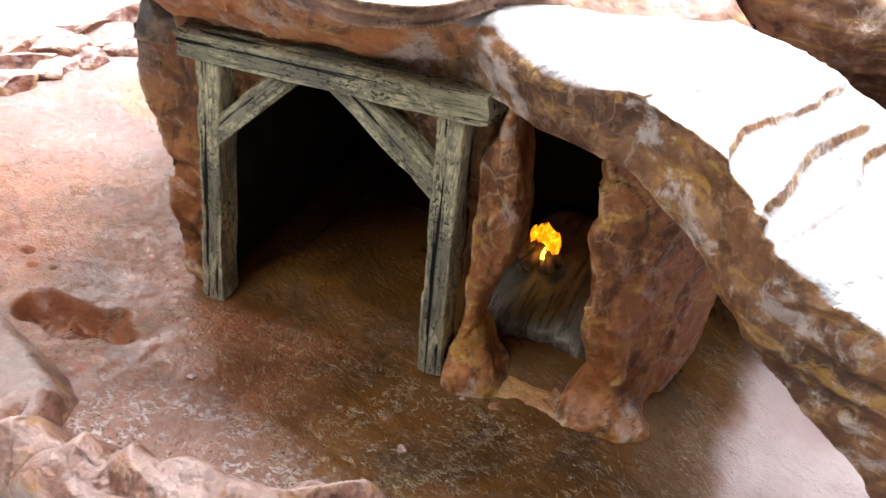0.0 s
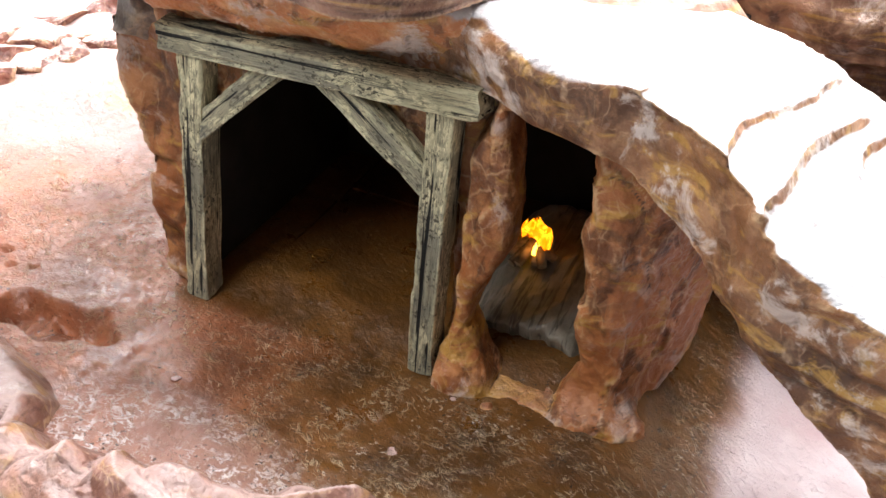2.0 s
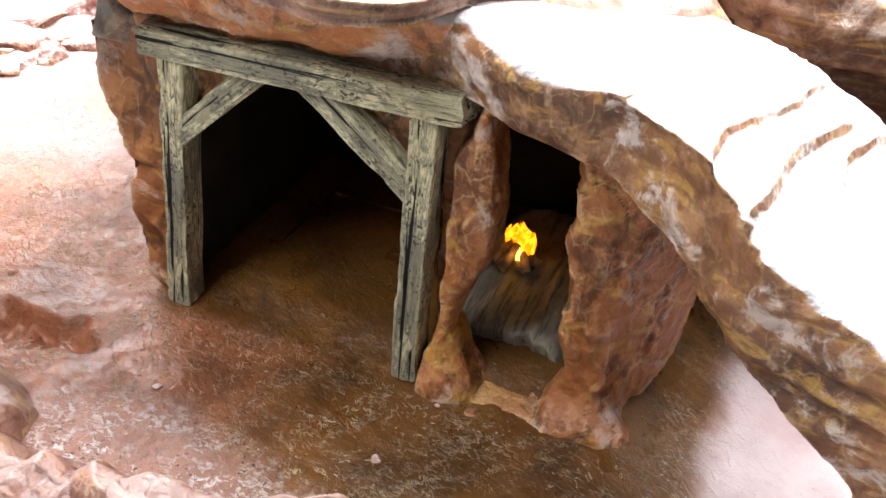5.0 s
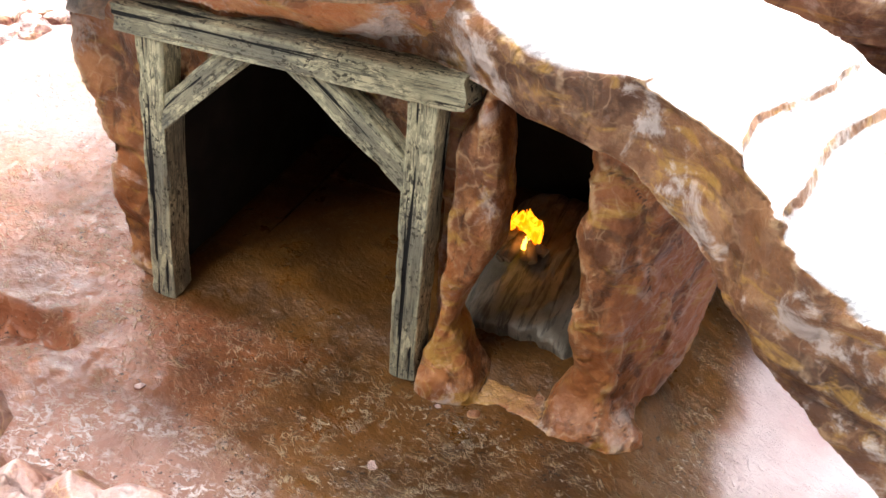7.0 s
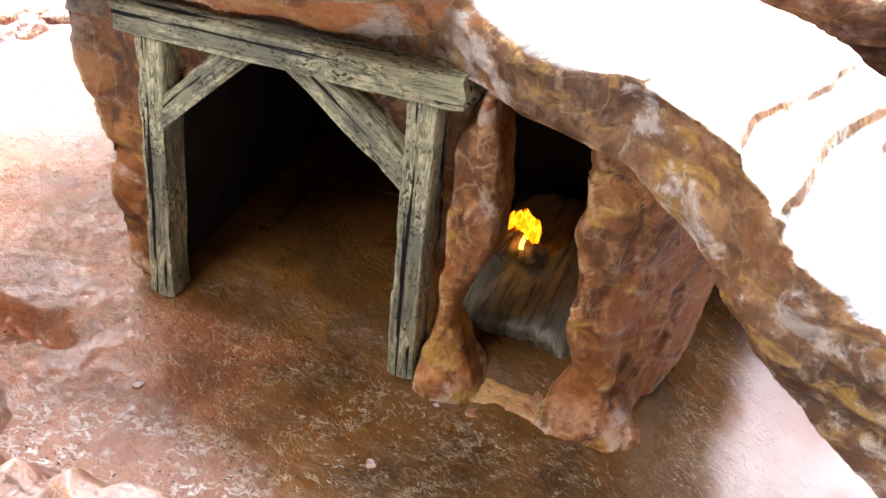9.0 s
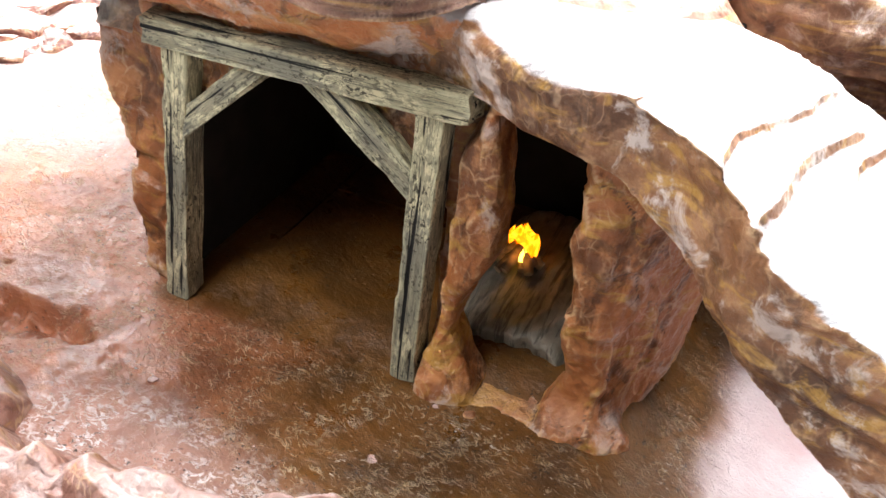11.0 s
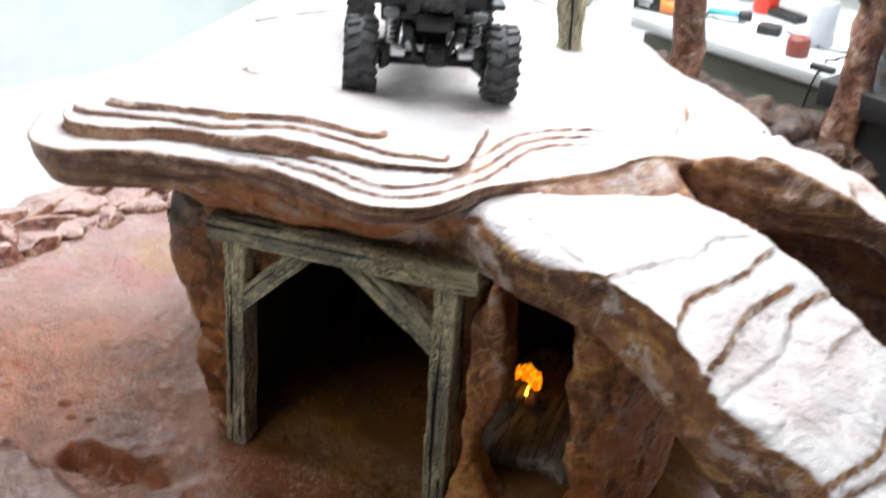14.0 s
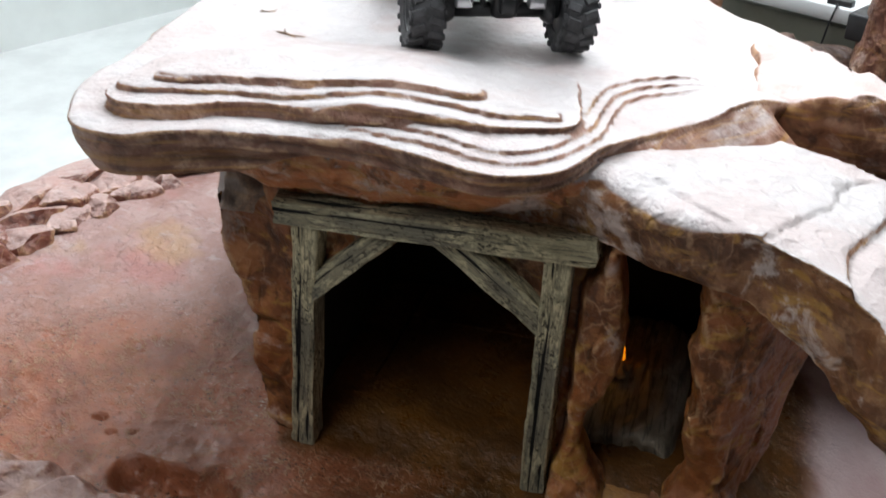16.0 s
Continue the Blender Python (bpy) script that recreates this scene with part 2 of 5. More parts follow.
    brown = mixed(t, times(t, curl, 0.48), brown, (0.60, 0.46, 0.30))
    brown = mixed(t, times(t, fleck, 0.6), brown, (0.62, 0.55, 0.48))
    pw = t.nodes.new("ShaderNodeMapping")
    pw.vector_type = "TEXTURE"
    pw.inputs["Location"].default_value = (0.13, -0.24, 0)
    pw.inputs["Scale"].default_value = (0.24, 0.10, 1)
    t.links.new(c0.outputs["Object"], pw.inputs[0])
    wl = t.nodes.new("ShaderNodeVectorMath")
    wl.operation = "LENGTH"
    t.links.new(pw.outputs[0], wl.inputs[0])
    # worn pale patch; its sparkle is painted in too, as white scuffs
    rubbed = span(t, times(t, wl.outputs["Value"], times(t, noise_node(t, 10, 4, 0.6), 0.8), "ADD"), 0.7, 1.4, 1, 0)
    brown = mixed(t, times(t, rubbed, 0.55), brown, (0.34, 0.175, 0.14))
    scuff = times(t, times(t, span(t, noise_node(t, 85, 5, 0.7, (1, 1.4, 1), 0.8), 0.49, 0.57), rubbed), span(t, noise_node(t, 22, 3, 0.6), 0.38, 0.58))
    brown = mixed(t, times(t, scuff, 0.8), brown, (0.66, 0.58, 0.56))
    grit = times(t, span(t, noise_node(t, 170, 2), 0.63, 0.67), span(t, noise_node(t, 8, 3), 0.42, 0.52))
    brown = mixed(t, times(t, grit, 0.9), brown, (0.02, 0.008, 0.004))
    pink = mixed(t, span(t, noise_node(t, 7, 6, 0.62), 0.36, 0.62), (0.30, 0.16, 0.135), (0.43, 0.285, 0.26))
    pink = mixed(t, span(t, noise_node(t, 14, 6, 0.7, (1, 1.6, 1), 1.2), 0.54, 0.66, 0, 0.5), pink, (0.52, 0.44, 0.425))
    pink = mixed(t, span(t, noise_node(t, 5.5, 5, 0.6), 0.52, 0.66, 0, 0.75), pink, (0.44, 0.19, 0.17))
    pink = mixed(t, span(t, noise_node(t, 4.5, 4, 0.6, (1.2, 1, 1)), 0.56, 0.68, 0, 0.6), pink, (0.42, 0.25, 0.12))
    speck_area = span(t, noise_node(t, 7, 4, 0.6, None, 0.6), 0.48, 0.62)
    pink = mixed(t, times(t, times(t, fleck, speck_area), 0.8), pink, (0.74, 0.7, 0.68))
    pink = mixed(t, times(t, times(t, grit, speck_area), 0.8), pink, (0.12, 0.04, 0.03))
    pale = mixed(t, span(t, noise_node(t, 6, 5, 0.6), 0.36, 0.62), (0.44, 0.305, 0.295), (0.56, 0.44, 0.43))
    pink = mixed(t, right, pink, pale)
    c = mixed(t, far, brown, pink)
    t.links.new(c, b.inputs["Base Color"])
    t.links.new(times(t, span(t, noise_node(t, 12, 5), 0.35, 0.65, 0.26, 0.42), times(t, far, 0.04), "ADD"), b.inputs["Roughness"])
    pores = t.nodes.new("ShaderNodeTexVoronoi")
    pores.inputs["Scale"].default_value = 70
    t.links.new(c0.outputs["Object"], pores.inputs["Vector"])
    pits = times(t, span(t, pores.outputs["Distance"], 0.0, 0.22), times(t, span(t, noise_node(t, 11, 3), 0.5, 0.6, 1, 0), far, "MAXIMUM"), "MAXIMUM")
    calm = times(t, times(t, right, -0.75), 1.0, "ADD")
    bump(t, b, [(times(t, noise_node(t, 14, 5, 0.55, (1, 1.5, 1), 0.6), calm), 0.16), (noise_node(t, 90, 4, 0.65, (1, 1.5, 1), 0.6), 0.14), (brushed(t, 40, (2.6, 1.0, 1.0), -34, 5.0, 0.2), 0.55), (noise_node(t, 210, 3, 0.6), 0.2), (mark, 0.4), (curl, 0.55), (scuff, 0.4), (pits, 0.45), (fleck, 0.35)], 0.006)
    return m


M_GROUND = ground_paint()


def wood_paint():
    m, t, b = nodes("weathered_grey_wood", 0.72)
    b.inputs["Specular IOR Level"].default_value = 0.3
    patch = noise_node(t, 14, 4, 0.6, (1, 1, 0.5))
    grain = noise_node(t, 105, 5, 0.7, (2.4, 2.4, 0.08), 0.3)
    fine = noise_node(t, 300, 4, 0.7, (2.2, 2.2, 0.09), 0.3)
    crack = noise_node(t, 34, 3, 0.6, (3.0, 3.0, 0.10), 0.25)
    speck = noise_node(t, 150, 5, 0.74, (1.2, 1.2, 0.40), 0.5)
    c = mixed(t, span(t, patch, 0.36, 0.62), (0.24, 0.215, 0.155), (0.47, 0.405, 0.25))
    c = mixed(t, span(t, grain, 0.38, 0.52, 0.55, 0), c, (0.13, 0.118, 0.088))
    c = mixed(t, times(t, span(t, speck, 0.47, 0.58), span(t, noise_node(t, 20, 3, 0.6, (1, 1, 0.4)), 0.38, 0.54)), c, (0.70, 0.61, 0.38))
    c = mixed(t, span(t, fine, 0.38, 0.47, 0.75, 0), c, (0.055, 0.05, 0.042))
    c = mixed(t, times(t, span(t, noise_node(t, 260, 3, 0.6, (1, 1, 0.6)), 0.55, 0.61), span(t, noise_node(t, 24, 3), 0.40, 0.54)), c, (0.075, 0.064, 0.042))
    g = t.nodes.new("ShaderNodeNewGeometry")
    edge = times(t, span(t, g.outputs["Pointiness"], 0.51, 0.56), span(t, noise_node(t, 50, 4, 0.7), 0.4, 0.56))
    c = mixed(t, times(t, edge, 0.6), c, (0.62, 0.56, 0.36))
    c = mixed(t, span(t, noise_node(t, 11, 4, 0.65, (1, 1, 0.35)), 0.50, 0.62, 0, 0.6), c, (0.10, 0.096, 0.085))
    c = mixed(t, span(t, crack, 0.37, 0.39, 1.0, 0), c, (0.010, 0.009, 0.008))
    t.links.new(c, b.inputs["Base Color"])
    bump(t, b, [(speck, 0.4), (grain, 0.6), (fine, 0.5), (span(t, crack, 0.35, 0.395), 1.0)], 0.003)
    return m


M_WOOD = wood_paint()
M_TUNNEL = rock("tunnel_plaster", dark=(0.035, 0.016, 0.008), mid=(0.11, 0.05, 0.022), lite=(0.16, 0.08, 0.04), top=(0.16, 0.08, 0.035), top_amount=0.4, ochre=0.2)


def hearth_paint():
    m, t, b = nodes("grey_grooved_plaster", 0.5)
    c0 = t.nodes.new("ShaderNodeTexCoord")
    p = t.nodes.new("ShaderNodeMapping")
    p.inputs["Rotation"].default_value = (0, 0, radians(20))
    p.inputs["Scale"].default_value = (26, 2.5, 6)
    t.links.new(c0.outputs["Object"], p.inputs[0])
    n = add(t, "ShaderNodeTexNoise", Scale=5.0, Detail=4.0, Roughness=0.6, Distortion=0.4)
    t.links.new(p.outputs[0], n.inputs["Vector"])
    c = mixed(t, span(t, noise_node(t, 20, 4), 0.35, 0.65), (0.18, 0.146, 0.105), (0.30, 0.25, 0.19))
    c = mixed(t, span(t, n.outputs["Fac"], 0.38, 0.50, 0.75, 0), c, (0.05, 0.04, 0.028))
    t.links.new(c, b.inputs["Base Color"])
    bump(t, b, [(n.outputs["Fac"], 0.9), (noise_node(t, 120, 4), 0.4)], 0.004)
    return m


M_HEARTH = hearth_paint()
M_WHITE = plain("white_wall_paint", (0.82, 0.84, 0.82), 0.75, scale=6, vary=0.02, relief=0.05)
# ceiling and dim walls stay unseen; darkened to cut bounced light
M_CEIL = plain("ceiling_paint", (0.36, 0.36, 0.35), 0.8, scale=6, vary=0.03, relief=0.05)
M_FLOOR = plain("pale_floor_paint", (0.82, 0.83, 0.82), 0.4, scale=5, vary=0.05, relief=0.05)
M_DIM = plain("low_bounce_wall_grey", (0.12, 0.12, 0.115), 0.8, scale=6, vary=0.05, relief=0.05)
M_SILVER = plain("silver_plastic", (0.42, 0.46, 0.5), 0.3, 0.3, scale=40, vary=0.06, relief=0.02)
M_CANWHITE = plain("white_can_paint", (0.5, 0.52, 0.55), 0.35, scale=30, vary=0.04, relief=0.02)
M_RUBBER = plain("black_rubber", (0.058, 0.059, 0.062), 0.7, scale=60, vary=0.3)
M_BLACK = plain("black_plastic", (0.02, 0.021, 0.022), 0.42, scale=50, vary=0.2, relief=0.05)
M_GREYPLAST = plain("grey_plastic", (0.2, 0.21, 0.22), 0.45, scale=50, vary=0.15, relief=0.05)
M_TRUCKGREY = plain("dark_grey_plastic", (0.05, 0.052, 0.055), 0.4, scale=50, vary=0.2, relief=0.05)
M_CHROME = plain("silver_metal", (0.75, 0.76, 0.78), 0.28, 0.9, scale=40, vary=0.08, relief=0.03)
M_DESK = plain("desk_laminate", (0.6, 0.62, 0.62), 0.35, scale=9, vary=0.04, relief=0.02)
M_PANEL = plain("desk_panel_grey", (0.24, 0.255, 0.21), 0.6, scale=9, vary=0.06, relief=0.03)
M_TEAL = plain("teal_blind", (0.68, 0.82, 0.80), 0.5, scale=12, vary=0.06, relief=0.03)
M_PALEWOOD = plain("bleached_plank", (0.6, 0.6, 0.58), 0.6, scale=30, vary=0.12, relief=0.3)
M_TRUNK = rock("trunk_paint", dark=(0.05, 0.022, 0.016), mid=(0.16, 0.07, 0.048), lite=(0.36, 0.2, 0.15), top=(0.45, 0.32, 0.29), top_amount=0.3, ochre=0.15, scale=1.6, brush=0.3, groove=0.5, streak=0.5)
M_RED = plain("red_can_paint", (0.75, 0.05, 0.02), 0.35, scale=20, vary=0.04, relief=0.02)
M_YELLOW = plain("yellow_cap", (0.85, 0.55, 0.02), 0.4, scale=20, vary=0.04, relief=0.02)
M_MAROON = plain("red_brown_cap", (0.2, 0.05, 0.035), 0.4, scale=20, vary=0.06, relief=0.02)
M_SHELFWOOD = plain("shelf_wood", (0.42, 0.25, 0.12), 0.5, scale=18, vary=0.12, relief=0.05)


def flame_paint():
    m, t, b = nodes("flame_lamp_plastic", 0.4)
    c = mixed(t, span(t, noise_node(t, 55, 3, 0.6, None, 1.0), 0.4, 0.62), (1.0, 0.16, 0.0), (1.0, 0.5, 0.015))
    t.links.new(c, b.inputs["Base Color"])
    t.links.new(c, b.inputs["Emission Color"])
    b.inputs["Emission Strength"].default_value = 1.1
    return m


M_FLAME = flame_paint()
M_FLAMECORE = glow("flame_core", (1.0, 0.62, 0.06), 2.6)
M_LOG = plain("charred_log", (0.26, 0.16, 0.085), 0.7, scale=40, vary=0.4, relief=0.5)
M_LOGEND = plain("log_end", (0.42, 0.3, 0.18), 0.7, scale=60, vary=0.2, relief=0.3)
# shade of the tunnel held in a near-black colour
M_TUNNEL_SHADE = plain("tunnel_shade_black", (0.006, 0.004, 0.003), 0.8, scale=20, vary=0.3, relief=0.3)
M_TUBE = glow("tube_diffuser", (1.0, 0.98, 0.94), 1.5)
M_BLUE = plain("blue_print", (0.05, 0.16, 0.5), 0.5, scale=20, vary=0.05, relief=0)
M_ORANGE = plain("orange_print", (0.75, 0.25, 0.06), 0.5, scale=20, vary=0.05, relief=0)
M_CYAN = plain("cyan_plastic", (0.1, 0.5, 0.55), 0.4, scale=20, vary=0.05, relief=0)


# ---- building helpers ----
def part(name, bm, material, parent=None, label="", smooth=True, at=None):
    me = bpy.data.meshes.new(name)
    bm.to_mesh(me)
    bm.free()
    me.materials.append(material)
    if smooth:
        me.polygons.foreach_set("use_smooth", [True] * len(me.polygons))
    ob = new(name, me)
    if parent:
        ob.parent = parent
    if at is not None:
        ob.matrix_basis = at
    if label:
        tagged(ob, label)
    return ob


def holder(name, m, label, category, group="", kind=""):
    ob = new(name)
    ob.empty_display_size = 0.02
    ob.matrix_basis = m
    return tagged(ob, label, category, group, kind)


def mesh_of(name, verts, faces, material, parent=None, label=""):
    me = bpy.data.meshes.new(name)
    me.from_pydata(np.asarray(verts, dtype=float).tolist(), [], np.asarray(faces).tolist())
    me.materials.append(material)
    me.polygons.foreach_set("use_smooth", [True] * len(me.polygons))
    me.update()
    ob = new(name, me)
    if parent:
        ob.parent = parent
    if label:
        tagged(ob, label)
    return ob


def block(sx, sy, sz, bevel=0.0, at=None, segs=2):
    """A box centred on x and y that stands on z = 0."""
    bm = bmesh.new()
    bmesh.ops.create_cube(bm, size=1, matrix=Matrix.Translation((0, 0, sz / 2)) @ Matrix.Diagonal((sx, sy, sz, 1)))
    if bevel:
        bmesh.ops.bevel(bm, geom=bm.edges[:], offset=bevel, segments=segs, affect="EDGES", profile=0.5)
    if at is not None:
        bm.transform(at)
    return bm


def lathe(profile, n=24, at=None, ring=False):
    """A turned solid round z from (radius, z) pairs, closed at both ends, or a ring."""
    bm = bmesh.new()
    rings = [[bm.verts.new((r * math.cos(2 * math.pi * k / n), r * math.sin(2 * math.pi * k / n), z)) for k in range(n)] for r, z in profile]
    for a, b in zip(rings, rings[1:] + rings[:1] if ring else rings[1:]):
        for k in range(n):
            bm.faces.new((a[k], a[(k + 1) % n], b[(k + 1) % n], b[k]))
    if not ring:
        bm.faces.new(rings[0][::-1])
        bm.faces.new(rings[-1])
    if at is not None:
        bm.transform(at)
    return bm


def tube(points, radius, n=8):
    """A round bar along points."""
    bm = bmesh.new()
    pts = [Vector(p) for p in points]
    rings = []
    for i, p in enumerate(pts):
        d = (pts[min(i + 1, len(pts) - 1)] - pts[max(i - 1, 0)]).normalized()
        q = d.to_track_quat("Z", "Y")
        r = radius[i] if isinstance(radius, (list, tuple)) else radius
        rings.append([bm.verts.new(p + q @ Vector((r * math.cos(2 * math.pi * k / n), r * math.sin(2 * math.pi * k / n), 0))) for k in range(n)])
    for a, b in zip(rings, rings[1:]):
        for k in range(n):
            bm.faces.new((a[k], a[(k + 1) % n], b[(k + 1) % n], b[k]))
    bm.faces.new(rings[0][::-1])
    bm.faces.new(rings[-1])
    return bm


def merge(*bms):
    out = bms[0]
    for other in bms[1:]:
        me = bpy.data.meshes.new("piece")
        other.to_mesh(me)
        other.free()
        out.from_mesh(me)
        bpy.data.meshes.remove(me)
    return out


# ---- noise and sculpting ----
LATTICE = np.random.RandomState(5).rand(64, 64, 64).astype(np.float32)


def vnoise(x, y, z):
    """Smooth value noise in -1..1."""
    out = 0
    fx, fy, fz = np.floor(x), np.floor(y), np.floor(z)
    u, v, w = x - fx, y - fy, z - fz
    u, v, w = u * u * (3 - 2 * u), v * v * (3 - 2 * v), w * w * (3 - 2 * w)
    i, j, k = fx.astype(int) & 63, fy.astype(int) & 63, fz.astype(int) & 63
    for a in (0, 1):
        for b in (0, 1):
            for c in (0, 1):
                out = out + LATTICE[(i + a) & 63, (j + b) & 63, (k + c) & 63] * (u if a else 1 - u) * (v if b else 1 - v) * (w if c else 1 - w)
    return out * 2 - 1


def fbm(p, scale, octaves=4, gain=0.5, shift=0.0):
    x, y, z = p[:, 0] * scale + shift, p[:, 1] * scale + shift * 1.7, p[:, 2] * scale + shift * 0.6
    total, amp = 0, 1.0
    for o in range(octaves):
        total = total + amp * vnoise(x, y, z)
        x, y, z, amp = x * 2.03 + 7.1, y * 2.03 + 3.7, z * 2.03 + 1.3, amp * gain
    return total


def crease(p, scale, octaves=3, shift=0.0):
    """Crumpled noise with sharp ridges, about 0..1."""
    x, y, z = p[:, 0] * scale + shift, p[:, 1] * scale + shift * 1.3, p[:, 2] * scale + shift * 0.7
    total, amp = 0, 1.0
    for o in range(octaves):
        total = total + amp * (1 - 2 * np.abs(vnoise(x, y, z)))
        x, y, z, amp = x * 2.1 + 5.2, y * 2.1 + 1.9, z * 2.1 + 8.8, amp * 0.5
    return total


def crumple(p, scale, folds=2.2, shift=0.0):
    """Creased paper: flat faces between sharp ridges and sharp valleys, about -1..1."""
    return 2 * np.abs((fbm(p, scale, 2, 0.4, shift) * folds + 0.5) % 2 - 1) - 1


def step_to(x, lo, hi):
    t = np.clip((x - lo) / (hi - lo), 0, 1)
    return t * t * (3 - 2 * t)


def smin(a, b, k):
    h = np.clip(0.5 + 0.5 * (b - a) / k, 0, 1)
    return b + (a - b) * h - k * h * (1 - h)


def smax(a, b, k):
    return -smin(-a, -b, k)


def curve(points, per=10, closed=False):
    """A smooth line through control points."""
    p = np.array(points, dtype=float)
    n = len(p)
    out = []
    for i in range(n if closed else n - 1):
        a, b, c, d = (p[(i + k) % n] if closed else p[min(max(i + k, 0), n - 1)] for k in (-1, 0, 1, 2))
        for s in np.arange(per) / per:
            out.append(0.5 * (2 * b + (c - a) * s + (2 * a - 5 * b + 4 * c - d) * s * s + (3 * b - a - 3 * c + d) * s ** 3))
    if not closed:
        out.append(p[-1])
    return np.array(out)


def line_dist(X, Y, line, closed=False):
    """Distance from points to a line, and for a closed line minus it inside."""
    best, inside = np.full(X.shape, 1e9), np.zeros(X.shape, bool)
    ends = np.roll(line, -1, 0) if closed else line[1:]
    for (ax, ay), (bx, by) in zip(line if closed else line[:-1], ends):
        dx, dy = bx - ax, by - ay
        h = np.clip(((X - ax) * dx + (Y - ay) * dy) / (dx * dx + dy * dy + 1e-12), 0, 1)
        best = np.minimum(best, (X - ax - h * dx) ** 2 + (Y - ay - h * dy) ** 2)
        if closed:
            cross = (ay > Y) != (by > Y)
            inside ^= cross & (X < (bx - ax) * (Y - ay) / (by - ay + 1e-12) + ax)
    d = np.sqrt(best)
    return np.where(inside, -d, d) if closed else d


def net(F, lo, step):
    """Turns a field, negative inside, into a closed mesh."""
    F = F.copy()
    for k in range(3):
        F[tuple(slice(None) if a != k else 0 for a in range(3))] = 1
        F[tuple(slice(None) if a != k else -1 for a in range(3))] = 1
    S = F < 0
    corners = [(a, b, c) for a in (0, 1) for b in (0, 1) for c in (0, 1)]
    sh = [n - 1 for n in F.shape]
    count = sum(S[a:a + sh[0], b:b + sh[1], c:c + sh[2]].astype(np.int8) for a, b, c in corners)
    act = np.argwhere((count > 0) & (count < 8))
    ids = np.full(sh, -1, int)
    ids[tuple(act.T)] = np.arange(len(act))
    acc, cnt = np.zeros((len(act), 3)), np.zeros(len(act))
    for i, a in enumerate(corners):
        for b in corners[i + 1:]:
            if sum(p != q for p, q in zip(a, b)) != 1:
                continue
            fa, fb = F[tuple((act + a).T)], F[tuple((act + b).T)]
            m = (fa < 0) != (fb < 0)
            s = np.where(m, fa / np.where(m, fa - fb, 1), 0)
            acc += np.where(m[:, None], np.array(a) + (np.array(b) - np.array(a)) * s[:, None], 0)
            cnt += m
    verts = np.array(lo) + step * (act + acc / cnt[:, None])
    faces = []
    for k in range(3):
        u, v = [a for a in range(3) if a != k]
        head = tuple(slice(0, -1) if a == k else slice(None) for a in range(3))
        tail = tuple(slice(1, None) if a == k else slice(None) for a in range(3))
        e = np.argwhere(S[head] != S[tail])
        e = e[(e[:, u] > 0) & (e[:, v] > 0) & (e[:, u] < F.shape[u] - 1) & (e[:, v] < F.shape[v] - 1)]
        flip = S[head][tuple(e.T)]
        du, dv = np.eye(3, dtype=int)[u], np.eye(3, dtype=int)[v]
        q = np.stack([ids[tuple((e - du - dv).T)], ids[tuple((e - dv).T)], ids[tuple(e.T)], ids[tuple((e - du).T)]], 1)
        if k == 1:
            flip = ~flip
        q[~flip] = q[~flip][:, ::-1]
        faces.append(q)
    return verts, np.concatenate(faces)


def normals_of(v, f):
    n = np.cross(v[f[:, 2]] - v[f[:, 0]], v[f[:, 3]] - v[f[:, 1]])
    out = np.zeros_like(v)
    for k in range(4):
        np.add.at(out, f[:, k], n)
    return out / (np.linalg.norm(out, axis=1, keepdims=True) + 1e-12)


def grid3(lo, hi, step):
    ax = [np.arange(a, b + step, step) for a, b in zip(lo, hi)]
    return np.meshgrid(*ax, indexing="ij")


def sculpt(name, lo, hi, step, field, rough, material, parent=None, label="", move=None):
    """A rock from a field of (X, Y, Z), then roughened along its normals by rough(points, normals)."""
    v, f = net(field(*grid3(lo, hi, step)).astype(np.float32), lo, step)
    for _ in range(2):
        n = normals_of(v, f)
        v = v + n * rough(v, n)[:, None] * 0.5
    if move is not None:
        v = move(v)
    return mesh_of(name, v, f, material, parent, label)


def sheet(name, nu, nv, fn, material, parent=None, label="", keep=None):
    """A surface from fn(u, v) -> points, u and v in 0..1."""
    U, V = np.meshgrid(np.linspace(0, 1, nu), np.linspace(0, 1, nv), indexing="ij")
    p = fn(U.ravel(), V.ravel())
    i = np.arange(nu * nv).reshape(nu, nv)
    q = np.stack([i[:-1, :-1], i[1:, :-1], i[1:, 1:], i[:-1, 1:]], -1).reshape(-1, 4)
    if keep is not None:
        q = q[keep(p[q].mean(1))]
        used = np.unique(q)
        again = np.full(len(p), -1)
        again[used] = np.arange(len(used))
        p, q = p[used], again[q]
    return mesh_of(name, p, q, material, parent, label)


# ---- ground of the rock course ----
RIM = curve([(-0.42, 0.80), (-0.54, 0.65), (-0.605, 0.54), (-0.66, 0.42), (-0.715, 0.28), (-0.70, 0.10), (-0.58, -0.06), (-0.42, -0.17), (-0.255, -0.235),
             (-0.10, -0.27), (0.02, -0.308), (0.14, -0.318), (0.26, -0.306), (0.38, -0.272), (0.5, -0.295), (0.66, -0.36), (0.9, -0.42)], 8)
COURSE = np.vstack([RIM, [(1.5, -0.42), (1.5, 1.25), (-0.42, 1.25)]])


